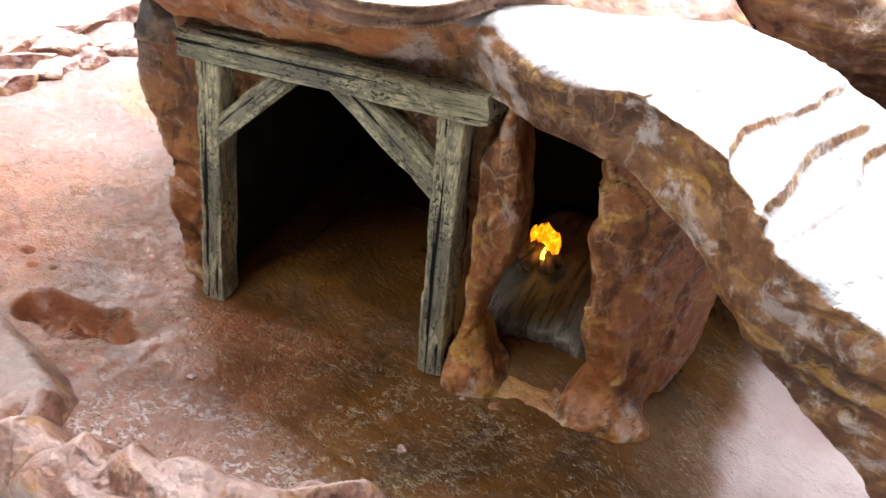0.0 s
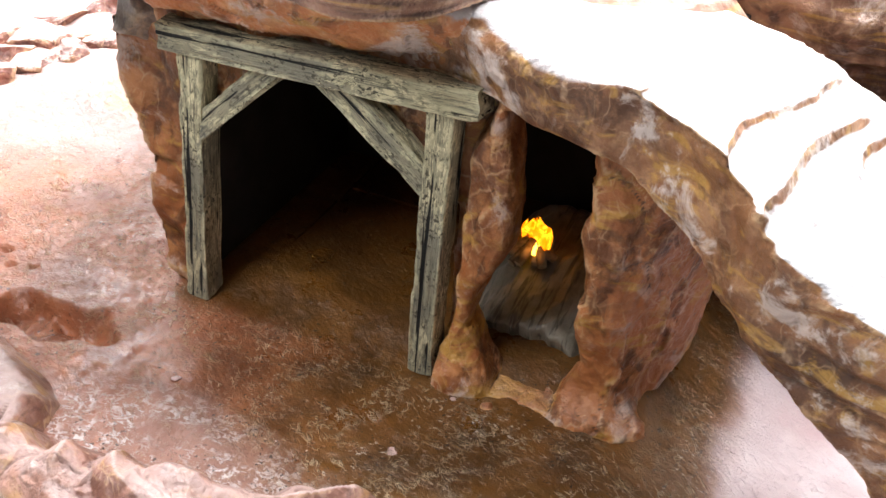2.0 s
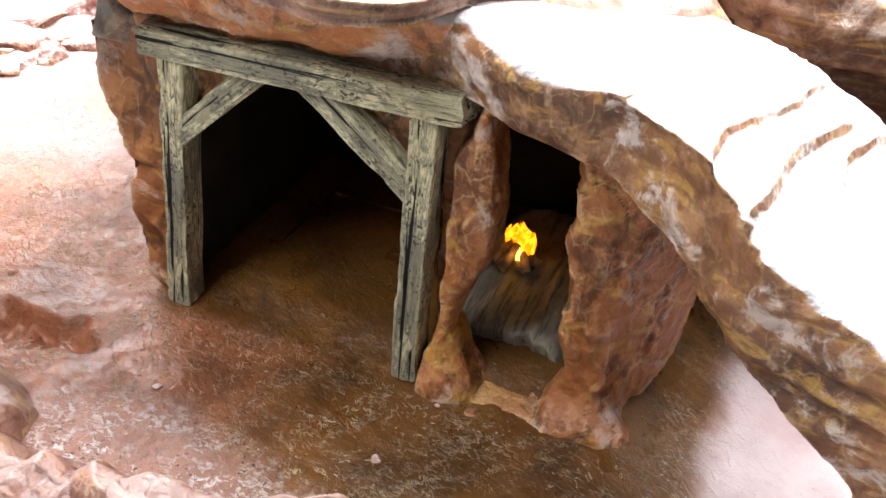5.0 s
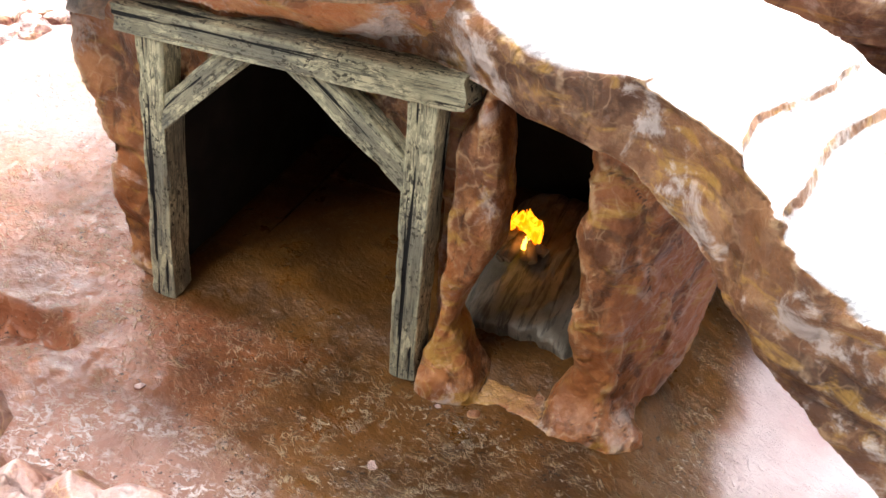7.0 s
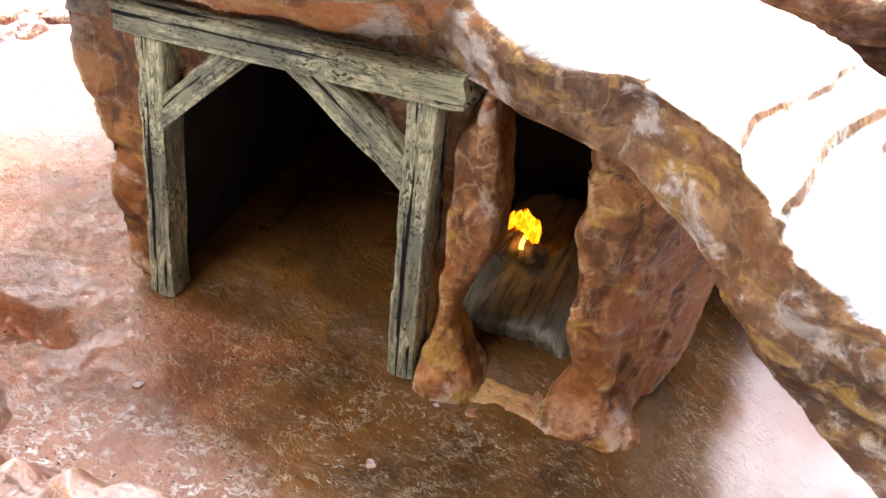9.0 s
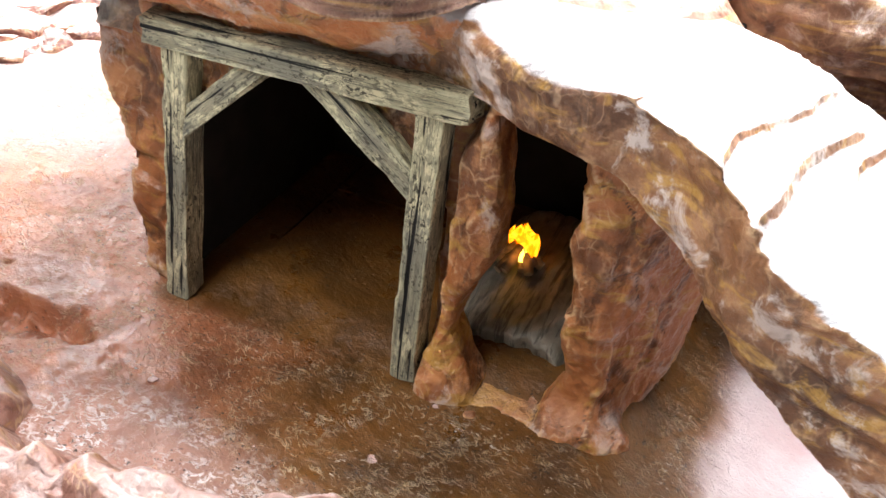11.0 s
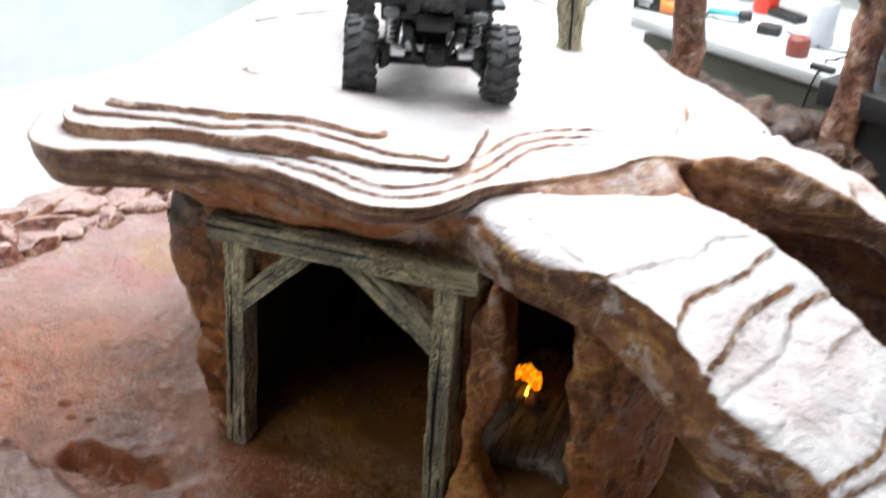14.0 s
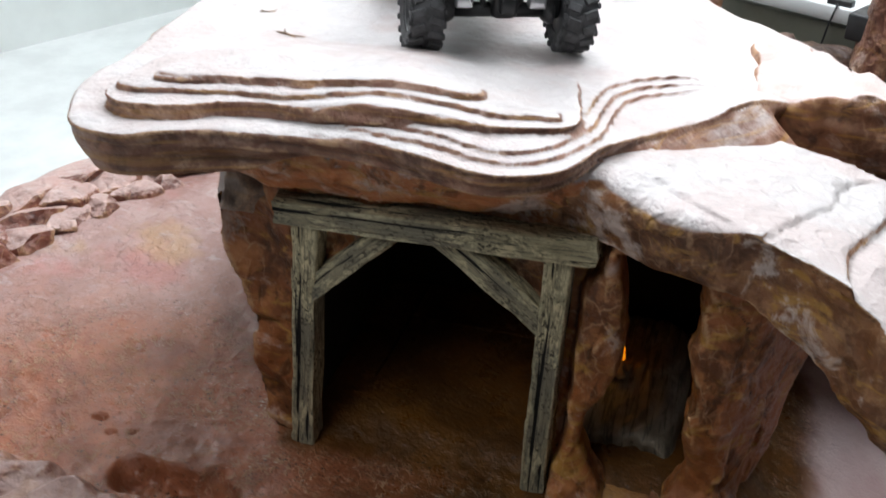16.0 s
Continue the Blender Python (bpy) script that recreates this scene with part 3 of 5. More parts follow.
def ground_z(x, y):
    p = np.stack([x, y, 0 * x], 1)
    z = -0.012 + 0.025 * step_to(-x * 0.75 + y * 0.55, 0.18, 0.75) * (1 - step_to(x, -0.1, 0.05))
    z = z - 0.05 * step_to(x, 0.5, 0.75)
    z = z + 0.009 * fbm(p, 4, 2) * step_to(np.hypot(x - 0.15, y - 0.1), 0.25, 0.6)
    calm = 1 - 0.7 * step_to(x, 0.58, 0.68)
    z = z + calm * (0.0011 * fbm(p, 18, 3) + 0.0010 * np.clip(crease(p, 42, 3), -0.2, 2))
    hole = np.hypot((x + 0.135) / 0.085, (y + 0.125) / 0.04) + 0.42 * fbm(p, 13, 3, shift=3)
    z = z - (0.030 + 0.010 * fbm(p, 26, 3) + 0.006 * crumple(p, 24, 2.0)) * (1 - step_to(hole, 0.55, 0.98))
    for hx, hy, hr in ((-0.296, -0.03, 0.013), (-0.235, -0.045, 0.007), (-0.265, -0.052, 0.009)):
        z = z - 0.012 * (1 - step_to(np.hypot(x - hx, (y - hy) * 1.8), hr * 0.5, hr))
    inside = step_to(y, 0.0, 0.08) * step_to(x, -0.05, 0.0) * (1 - step_to(x, 0.55, 0.6))
    return z * (1 - inside) + (0.0035 - 0.012 * step_to(y + 0.03 * fbm(p, 14, 2), 0.09, 0.24)) * inside


def ground_points(u, v):
    x, y = -0.85 + 2.35 * u, -0.5 + 1.75 * v
    return np.stack([x, y, ground_z(x, y)], 1)


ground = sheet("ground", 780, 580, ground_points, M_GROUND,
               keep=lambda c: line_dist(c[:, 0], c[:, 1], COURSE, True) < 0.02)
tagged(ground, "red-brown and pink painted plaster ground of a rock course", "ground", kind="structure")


def rim_points(u, v):
    s = u * (len(RIM) - 1)
    i = np.minimum(s.astype(int), len(RIM) - 2)
    base = RIM[i] + (RIM[i + 1] - RIM[i]) * (s - i)[:, None]
    g = np.gradient(RIM, axis=0)
    d = g[i] + (g[i + 1] - g[i]) * (s - i)[:, None]
    d = d / np.linalg.norm(d, axis=1, keepdims=True)
    w = (v - 0.45) * 0.17
    side = np.stack([-d[:, 1], d[:, 0]], 1)
    xy = base + side * w[:, None]
    p = np.stack([xy[:, 0], xy[:, 1], 0 * w], 1)
    low = ground_z(base[:, 0], base[:, 1])
    back = step_to(base[:, 1], -0.05, 0.15)
    off = np.interp(base[:, 0], [-0.45, -0.3, -0.18, -0.08, -0.04, -0.015, 0.03, 0.09, 0.18, 0.26, 0.32, 0.37, 0.44], [0, 0.04, 0.05, 0.03, 0.02, -0.015, -0.02, 0.01, 0.02, 0.03, 0.055, 0.045, 0]) * (1 - back)
    wc = w + 0.008 - off
    hump = np.exp(-(np.abs(wc) / np.where(wc < 0, 0.06 + off, 0.042)) ** 2.4)
    z = low - 0.018 + (0.062 - 0.028 * back - 0.016 * step_to(base[:, 0], 0.2, 0.27)) * hump * (1 + 0.3 * fbm(p, 7, 2))
    arc = s * 0.0175
    smooth = 0.2 + 0.8 * step_to(np.abs(base[:, 0] + 0.10), 0.03, 0.08)
    phase = w * 38 + arc * 3.0 + 3.4 * fbm(p, 5, 2, shift=3) + 0.5 * fbm(p, 16, 2, shift=6)
    ridge = 2 * np.abs(phase % 2 - 1) - 1
    fold = smooth * (0.013 * ridge * (0.7 + 0.6 * fbm(p, 9, 2)) + 0.0012 * crumple(p, 22, 1.6) + 0.006 * crumple(p, 10, 2.4, 4.0)) + 0.010 * fbm(p, 7, 2, shift=9)
    rocks = 0.012 * fbm(p, 14, 3) + 0.006 * (crease(p, 24, 2) - 0.5)
    z = z + np.clip(hump * 1.5, 0, 1) * (fold * (1 - back) + rocks * back)
    z = z - 0.05 * step_to(v, 0.86, 1.0)
    z = np.where(w < -0.06, z - (-(w + 0.06)) * 8.0, z)
    return np.stack([xy[:, 0], xy[:, 1], z], 1)


rim = sheet("rim_rock", 900, 80, rim_points, M_RIM)
tagged(rim, "crumpled pink and red-brown rock rim round the course", "rock")


# pebbles on the ground
def pebble(x, y, size, seed, material, label):
    z = float(ground_z(np.array([x]), np.array([y]))[0])
    ob = part("pebble", chunk(size * 0.9, size * 0.75, size * 0.3, seed, 5), material, None, at=pose(x, y, z - size * 0.1, 0, 0, seed * 40))
    return tagged(ob, label, "pebble", "pebbles on the ground")


# loose rocks along the far rim
def chunk(sx, sy, sz, seed, cuts=11):
    """An angular broken stone, standing on z = 0."""
    r = random.Random(seed)
    bm = bmesh.new()
    bmesh.ops.create_icosphere(bm, subdivisions=4, radius=1)
    planes = [(Vector((r.gauss(0, 1), r.gauss(0, 1), r.gauss(0, 0.8))).normalized(), r.uniform(0.5, 0.8)) for _ in range(cuts)]
    for v in bm.verts:
        for n, d in planes:
            over = v.co.dot(n) - d
            if over > 0:
                v.co -= n * over
    co = np.array([v.co[:] for v in bm.verts]) * np.array([sx, sy, sz]) / 1.3
    h = 0.0022 * fbm(co + seed, 28, 3) + 0.0008 * (crease(co + seed, 50, 2) - 0.5)
    bm.normal_update()
    for v, c, k in zip(bm.verts, co, h):
        v.co = Vector(c) + v.normal * float(k) + Vector((0, 0, sz * 0.42))
    return bm


stone_rng = random.Random(12)


def stone(x, y, sx, sy, sz, turn, tilt=0.0, lift=0.0, label="pink and brown broken rock on the course rim"):
    z = float(ground_z(np.array([x]), np.array([y]))[0]) - 0.012 + lift
    ob = part("rim_stone", chunk(sx, sy, sz, stone_rng.randint(1, 999)), M_STONE, None, at=pose(x, y, z, tilt, 0, turn), smooth=False)
    return tagged(ob, label, "rock", "stones on the rim")


for k, (px, py, size) in enumerate(((0.336, -0.126, 0.012), (0.30, -0.141, 0.006), (0.066, -0.139, 0.008), (0.137, -0.152, 0.005), (0.36, -0.022, 0.010), (0.40, -0.015, 0.008), (0.22, -0.17, 0.005))):
    pebble(px, py, size, k + 31, M_STONE if k % 2 == 0 else M_WALL, "small pale pebble stuck on the ground" if k % 2 == 0 else "small brown pebble stuck on the ground")
OUTER = curve([(-0.77, 0.26), (-0.725, 0.37), (-0.68, 0.46), (-0.64, 0.535), (-0.59, 0.60), (-0.50, 0.66)], 6)
for k, (i, long, wide, tall, lift) in enumerate(((2, 0.17, 0.07, 0.05, 0.016), (8, 0.15, 0.06, 0.042, 0.024), (14, 0.19, 0.065, 0.046, 0.026), (22, 0.13, 0.05, 0.04, 0.026), (27, 0.15, 0.06, 0.04, 0.02))):
    x, y = OUTER[i]
    d = OUTER[i + 1] - OUTER[i - 1]
    stone(x, y, long, wide, tall, math.degrees(math.atan2(d[1], d[0])), -10, lift, "long pale-topped rock ledge on the course rim")
INNER = curve([(-0.675, 0.235), (-0.645, 0.31), (-0.615, 0.38), (-0.58, 0.455), (-0.552, 0.53), (-0.49, 0.60)], 8)
for k in (0, 5, 8, 14, 17, 23, 28, 31, 37):
    x, y = INNER[k] + np.array([stone_rng.uniform(-0.02, 0.0), stone_rng.uniform(-0.01, 0.012)])
    a = stone_rng.uniform(0.026, 0.06)
    stone(x, y, a * stone_rng.uniform(1.1, 2.0), a, a * stone_rng.uniform(0.5, 0.8), stone_rng.uniform(20, 100), stone_rng.uniform(-18, 18), 0.0)
for k in range(2, len(INNER) - 4, 9):
    x, y = INNER[k] + np.array([-0.045, 0.025])
    stone(x, y, 0.10, 0.06, 0.045, stone_rng.uniform(40, 80), stone_rng.uniform(-12, 12), 0.008)

# ---- rock over the mine mouth ----
# the ramp runs along RU from RO, RW across it
RU, RW = np.array((0.949, -0.316)), np.array((0.316, 0.949))
RO = np.array((0.33, -0.002))
RAMP_S = [-0.2, 0.0, 0.203, 0.294, 0.336, 0.416, 0.498, 0.588, 0.75, 1.0]
RAMP_Z = [0.46, 0.452, 0.427, 0.404, 0.376, 0.332, 0.277, 0.22, 0.12, -0.04]


def wall_field(X, Y, Z):
    left = np.interp(Z, [-0.1, 0.0, 0.06, 0.15, 0.20, 0.26, 0.30, 0.35], [-0.055, -0.058, -0.072, -0.064, -0.070, -0.092, -0.104, -0.102])
    right = np.interp(Z, [-0.1, -0.05, 0.03, 0.14, 0.19, 0.3, 0.42], [0.54, 0.55, 0.583, 0.60, 0.61, 0.64, 0.66])
    hl = np.interp(Z, [-0.02, 0.0, 0.035, 0.07, 0.12, 0.176, 0.219, 0.29, 0.346], [0.40, 0.392, 0.369, 0.356, 0.365, 0.390, 0.397, 0.392, 0.383])
    strap = np.interp(Z, [-0.05, 0.014, 0.06, 0.095, 0.2, 0.28, 0.357], [0.32, 0.324, 0.338, 0.341, 0.345, 0.350, 0.378]) + 0.003 * vnoise(Z * 40, 0 * Z + 4, Y * 5)
    fin = step_to(X, strap - 0.004, strap + 0.006) * (X < 0.41)
    front = 0.022 + 0.022 * (X > 0.325) * (X < 0.41) - (0.040 - 0.25 * np.clip(np.abs(X - (strap + hl) / 2), 0, 0.03)) * fin + 0.006 * vnoise(X * 22, Y * 4, Z * 6)
    front = front - 0.014 * step_to(-np.abs(X - 0.50), -0.035, -0.012) * step_to(Z, 0.06, 0.12)
    body = np.maximum.reduce([left - X, X - right, front - Y, Y - 0.52, Z - 0.436 + 0.045 * step_to(Y, 0.08, 0.22)])
    body = np.maximum(body, X * 0.83 - Y * 0.56 - np.interp(Z, [-0.05, 0.1, 0.3], [0.415, 0.428, 0.445]))
    body = np.maximum(body, np.where(X < -0.035, Z - 0.338, -1))
    body = np.maximum(body, np.where(X > 0.42, (X - RO[0]) * RW[0] + (Y - RO[1]) * RW[1] - 0.27, -1))
    u2 = (X[:, :, 0] - RO[0]) * RU[0] + (Y[:, :, 0] - RO[1]) * RU[1]
    w2 = (X[:, :, 0] - RO[0]) * RW[0] + (Y[:, :, 0] - RO[1]) * RW[1]
    under = np.interp(u2, RAMP_S, RAMP_Z) - 0.12 * np.clip(w2, 0, 1) - 0.02 - 0.03 * step_to(w2, 0.05, 0.2)
    cap = np.where(X[:, :, 0] > 0.26, np.minimum(under, 0.44), 0.45)[:, :, None]
    body = np.maximum(body, Z - cap)
    foot = np.sqrt(((X - 0.352) / 1.25) ** 2 + ((Y - 0.012) / 1.0) ** 2 + ((Z + 0.012) / 1.15) ** 2) - 0.03
    body = smin(body, foot, 0.03)
    skirt = np.sqrt(((X - 0.50) / 2.2) ** 2 + ((Y - 0.03) / 1.2) ** 2 + ((Z + 0.02) / 0.9) ** 2) - 0.034
    body = smin(body, skirt, 0.03)
    sill = np.sqrt((Y - 0.025) ** 2 + (Z + 0.012) ** 2) - 0.016
    body = smin(body, np.maximum(sill, np.abs(X - 0.43) - 0.07), 0.012)
    mouth = np.maximum.reduce([np.abs(X - 0.157) - 0.170, Y - 0.1, Z - 0.345, np.abs(X - 0.157) - 0.158 + (Z - 0.215) * 0.95])
    room = np.maximum.reduce([-0.03 - X, X - 0.565, 0.06 - Y, Y - 0.42, Z - 0.40, X * 0.66 - Y * 0.75 - 0.285])
    wob = 0.007 * vnoise(Z * 26 + 2, Y * 9, 0 * Z + 3) + 0.004 * vnoise(Z * 70, Y * 20, 0 * Z + 9)
    hl = hl + wob * 0.5
    hr = np.interp(Z, [-0.02, 0.06, 0.134, 0.186, 0.226, 0.262, 0.335, 0.35], [0.462, 0.486, 0.476, 0.479, 0.475, 0.485, 0.477, 0.455]) + wob
    hole = np.maximum.reduce([hl - X, X - hr, Y - 0.1, Z - 0.347, -0.006 - Z])
    body = smax(body, -mouth, 0.006)
    body = np.maximum(body, -room)
    return smax(body, -hole, 0.010)


def foil(p, scale, seed=0.0):
    """Crumpled foil: each cell a tilted face about -1..1, and how near a point lies to the ridge between two cells, 0..1."""
    w = np.stack([fbm(p, 9, 2, shift=seed + k * 3) for k in range(3)], 1) * 0.012
    q = (p + w) * scale + seed
    base = np.floor(q)
    best, second, face = np.full(len(p), 9.0), np.full(len(p), 9.0), np.zeros(len(p))
    for a in (-1, 0, 1):
        for b in (-1, 0, 1):
            for c in (-1, 0, 1):
                i, j, k = ((base + (a, b, c)).astype(int) & 63).T
                r = np.stack([LATTICE[i, j, k], LATTICE[(i + 17) & 63, j, k], LATTICE[i, (j + 23) & 63, k], LATTICE[i, j, (k + 31) & 63],
                              LATTICE[(i + 9) & 63, (j + 5) & 63, k], LATTICE[i, (j + 11) & 63, (k + 7) & 63]], 1)
                d3 = q - base - (a, b, c) - r[:, :3]
                d = np.sqrt((d3 ** 2).sum(1))
                tilt = (d3 * (r[:, 3:] - 0.5)).sum(1) * 2.2
                near = d < best
                second = np.where(near, best, np.minimum(second, d))
                face = np.where(near, tilt, face)
                best = np.minimum(best, d)
    return face, np.exp(-(second - best) / 0.11)


def wall_rough(p, n):
    west = 1 - step_to(p[:, 0], -0.045, -0.02)
    strata = vnoise(p[:, 0] * 5 + 3, p[:, 1] * 5, p[:, 2] * 75 + p[:, 0] * 30 + 3 * fbm(p, 3, 2))
    level = p[:, 2] + 0.5 * p[:, 1] + 0.25 * p[:, 0] + 0.022 * fbm(p, 9, 2, shift=7)
    steps = vnoise(level * 48, 0 * level + 2, 0 * level + 7)
    tall = p * np.array([1.0, 1.0, 0.5])
    face, ridge = foil(tall, 26)
    face2, ridge2 = foil(tall, 64, 5.0)
    calm = np.where(p[:, 2] > 0.36, 0.8, 1.0) * (1 - 0.8 * west)
    calm = calm * (1 - 0.45 * step_to(p[:, 0], 0.325, 0.335) * (1 - step_to(p[:, 0], 0.40, 0.41)))
    return 0.003 * fbm(p, 8, 2) + calm * (0.0042 * face + 0.0020 * ridge + 0.0010 * face2 + 0.0008 * ridge2) + west * (0.0015 * strata + 0.0055 * np.clip(steps * 2.2, -1, 1))


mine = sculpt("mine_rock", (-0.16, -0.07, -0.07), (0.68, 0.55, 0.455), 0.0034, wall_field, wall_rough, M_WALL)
tagged(mine, "red-brown sculpted rock with a mine mouth and a ragged side hole", "rock")



def brow_field(X, Y, Z):
    """The rounded rock band over the beam, which runs on into the side of the ramp."""
    front = np.interp(X, [-0.07, -0.02, 0.12, 0.25, 0.34, 0.42], [-0.030, -0.044, -0.040, -0.028, -0.008, 0.012]) + 0.045 * (1 - step_to(Z, 0.352, 0.43))
    low = np.interp(X, [-0.07, -0.04, 0.0, 0.3, 0.36, 0.42], [0.385, 0.372, 0.366, 0.372, 0.362, 0.352])
    high = np.interp(X, [-0.07, 0.25, 0.33, 0.42], [0.452, 0.452, 0.444, 0.43])
    return smax(np.maximum.reduce([front - Y, Y - 0.11, -0.062 - X, X - 0.415]), smax(low - Z, Z - high, 0.01), 0.016)


def brow_rough(p, n):
    face, ridge = foil(p * np.array([0.8, 1.0, 1.0]), 22, 3.0)
    return 0.006 * fbm(p, 9, 2, shift=2) + 0.0045 * face + 0.0018 * ridge + 0.0015 * crumple(p, 26, 1.6, 2.0)


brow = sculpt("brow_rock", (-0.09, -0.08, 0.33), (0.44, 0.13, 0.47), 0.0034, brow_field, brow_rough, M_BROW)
tagged(brow, "rounded brown rock band with pale brushed streaks over the beam", "rock")
cap_stone = part("cap_stone", chunk(0.085, 0.10, 0.06, 41, 9), M_CAPSTONE, None, at=pose(-0.078, 0.062, 0.302, 0, 4, 12))
tagged(cap_stone, "grey-brown stone on top of the mine rock", "rock")

# ---- terraced slab on top ----
EDGE = curve([(-0.229, -0.045), (-0.200, -0.080), (-0.150, -0.090), (-0.085, -0.065), (-0.027, -0.042), (0.06, -0.032), (0.153, -0.046), (0.237, -0.068),
              (0.294, -0.044), (0.322, -0.004), (0.342, 0.06), (0.385, 0.118), (0.44, 0.185), (0.482, 0.235), (0.515, 0.28), (0.565, 0.345), (0.632, 0.44), (0.56, 0.58),
              (0.438, 0.67), (0.329, 0.744), (0.244, 0.781), (0.05, 0.82), (-0.15, 0.78), (-0.275, 0.62), (-0.272, 0.40), (-0.26, 0.2), (-0.256, 0.03)], 6, True)
WRAP = [(-0.6, -0.085), (-0.16, -0.072), (-0.09, -0.054), (-0.027, -0.028), (0.06, -0.020), (0.153, -0.032), (0.237, -0.048), (0.287, -0.028), (0.312, 0.01),
        (0.333, 0.07), (0.341, 0.13), (0.356, 0.19), (0.40, 0.248), (0.46, 0.298), (0.505, 0.335), (0.51, 0.40), (0.50, 0.9)]


def inset(line, d):
    line = np.array(line)
    g = np.gradient(line, axis=0)
    g = g / np.linalg.norm(g, axis=1, keepdims=True)
    return line + d * np.stack([-g[:, 1], g[:, 0]], 1)


LEDGES = [  # front lines of the layers, and how high each rises
    (curve(WRAP, 6), 0.0055),
    (curve(inset(WRAP, 0.012), 6), 0.0055),
    (curve(inset(WRAP, 0.025)[8:], 6), 0.0055),
    (curve([(-0.182, 0.25), (-0.2, 0.02), (-0.182, -0.042), (-0.108, -0.044), (-0.028, -0.006), (0.06, -0.010), (0.131, -0.012), (0.238, 0.0), (0.305, 0.035), (0.312, 0.085),
            (0.303, 0.128)], 6), 0.017),
    (curve([(-0.16, 0.25), (-0.185, 0.03), (-0.178, -0.02), (-0.11, -0.008), (-0.04, 0.004), (0.119, 0.018), (0.207, 0.018), (0.288, 0.04), (0.29, 0.048)], 6), 0.007),
    (curve([(-0.11, 0.25), (-0.145, 0.03), (-0.137, 0.002), (-0.07, 0.014), (-0.001, 0.024), (0.096, 0.029), (0.18, 0.03), (0.205, 0.04), (0.208, 0.05)], 6), 0.009),
]


def slab_top(X, Y):
    p = np.stack([X.ravel(), Y.ravel(), 0 * X.ravel()], 1)
    z = 0.462 + 0.008 * step_to(Y, 0.10, 0.20) * (1 - step_to(X, 0.35, 0.48)) + 0.016 * np.exp(-((X - 0.5) ** 2 + (Y - 0.25) ** 2) / 0.004) - 0.085 * np.clip(Y, 0, 0.35) * step_to(X, -0.3, 0.4) - 0.06 * np.clip(X - 0.2, 0, 1)
    for k, (line, rise) in enumerate(LEDGES):
        if k < 3:
            loop = np.vstack([line, [(0.5, 2), (-0.6, 2)] if k < 2 else [(0.5, 2), (0.2, 2), (0.2, 0.13)]])
            z = z + rise * step_to(-line_dist(X, Y, loop, True), -0.002, 0.0025) * (1 - step_to(X, 0.40, 0.50)) * (1 - step_to(X, 0.36, 0.46) * step_to(Y, 0.30, 0.36)) * (step_to(Y, 0.05, 0.15) * step_to(X, 0.22, 0.30) if k == 2 else step_to(X, 0.0, 0.12))
        else:
            loop = np.vstack([line, [(line[-1][0] - 0.02, 0.30), (line[0][0] + 0.02, 0.30)]])
            fade = 1 - step_to(Y, 0.08, 0.26)
            if k > 3:
                fade = fade * (1 - step_to(Y, 0.045, 0.085) * step_to(X, line[-1][0] - 0.10, line[-1][0] - 0.02))
            if k == 3:
                rise = rise - 0.008 * step_to(X, 0.05, 0.28)
            z = z + rise * step_to(-line_dist(X, Y, loop, True), -0.0018, 0.0025) * fade
    soft = 0.004 * fbm(p, 6, 3) + 0.0012 * fbm(p, 30, 3)
    return z + soft.reshape(X.shape)


def slab_field(X, Y, Z):
    x2, y2 = X[:, :, 0], Y[:, :, 0]
    top, out = slab_top(x2, y2)[:, :, None], line_dist(x2, y2, EDGE, True)[:, :, None]
    bottom = 0.402 + 0.03 * step_to(x2, -0.05, 0.05)[:, :, None] * (1 - step_to(x2, 0.33, 0.36))[:, :, None]
    bottom = bottom - 0.05 * step_to(y2, 0.12, 0.25)[:, :, None] - 0.04 * step_to(x2, 0.39, 0.46)[:, :, None]
    skirt = (step_to(x2, 0.33, 0.36) * step_to(y2, 0.07, 0.12) * (1 - step_to(y2, 0.26, 0.30)))[:, :, None]
    slope = out + (0.4 - 1.8 * skirt) * np.clip(top - 0.008 - Z, 0, 1) - 0.004
    return np.maximum(np.maximum(smax(Z - top, slope, 0.009), bottom - Z), -1)


def slab_rough(p, n):
    side = 1 - np.abs(n[:, 2])
    return np.clip(side * 1.6 - 0.35, 0, 1) * (0.005 * fbm(p, 10, 2) + 0.0022 * crumple(p * np.array([0.6, 0.6, 2.0]), 13, 2.0) + 0.006 * vnoise(p[:, 0] * 4, p[:, 1] * 4, p[:, 2] * 105 + p[:, 0] * 6))


def slab_move(v):
    """The front of the slab juts out and tips up a little."""
    lift = (1 - step_to(v[:, 1], 0.05, 0.24)) * (1 - step_to(v[:, 0], 0.34, 0.46))
    return v + lift[:, None] * np.array([0.020, -0.032, 0.016])


slab = sculpt("terraced_slab", (-0.30, -0.12, 0.315), (0.66, 0.84, 0.53), 0.0034, slab_field, slab_rough, M_SLAB, move=slab_move)
tagged(slab, "layered overhanging rock slab with pale pink painted top", "rock")

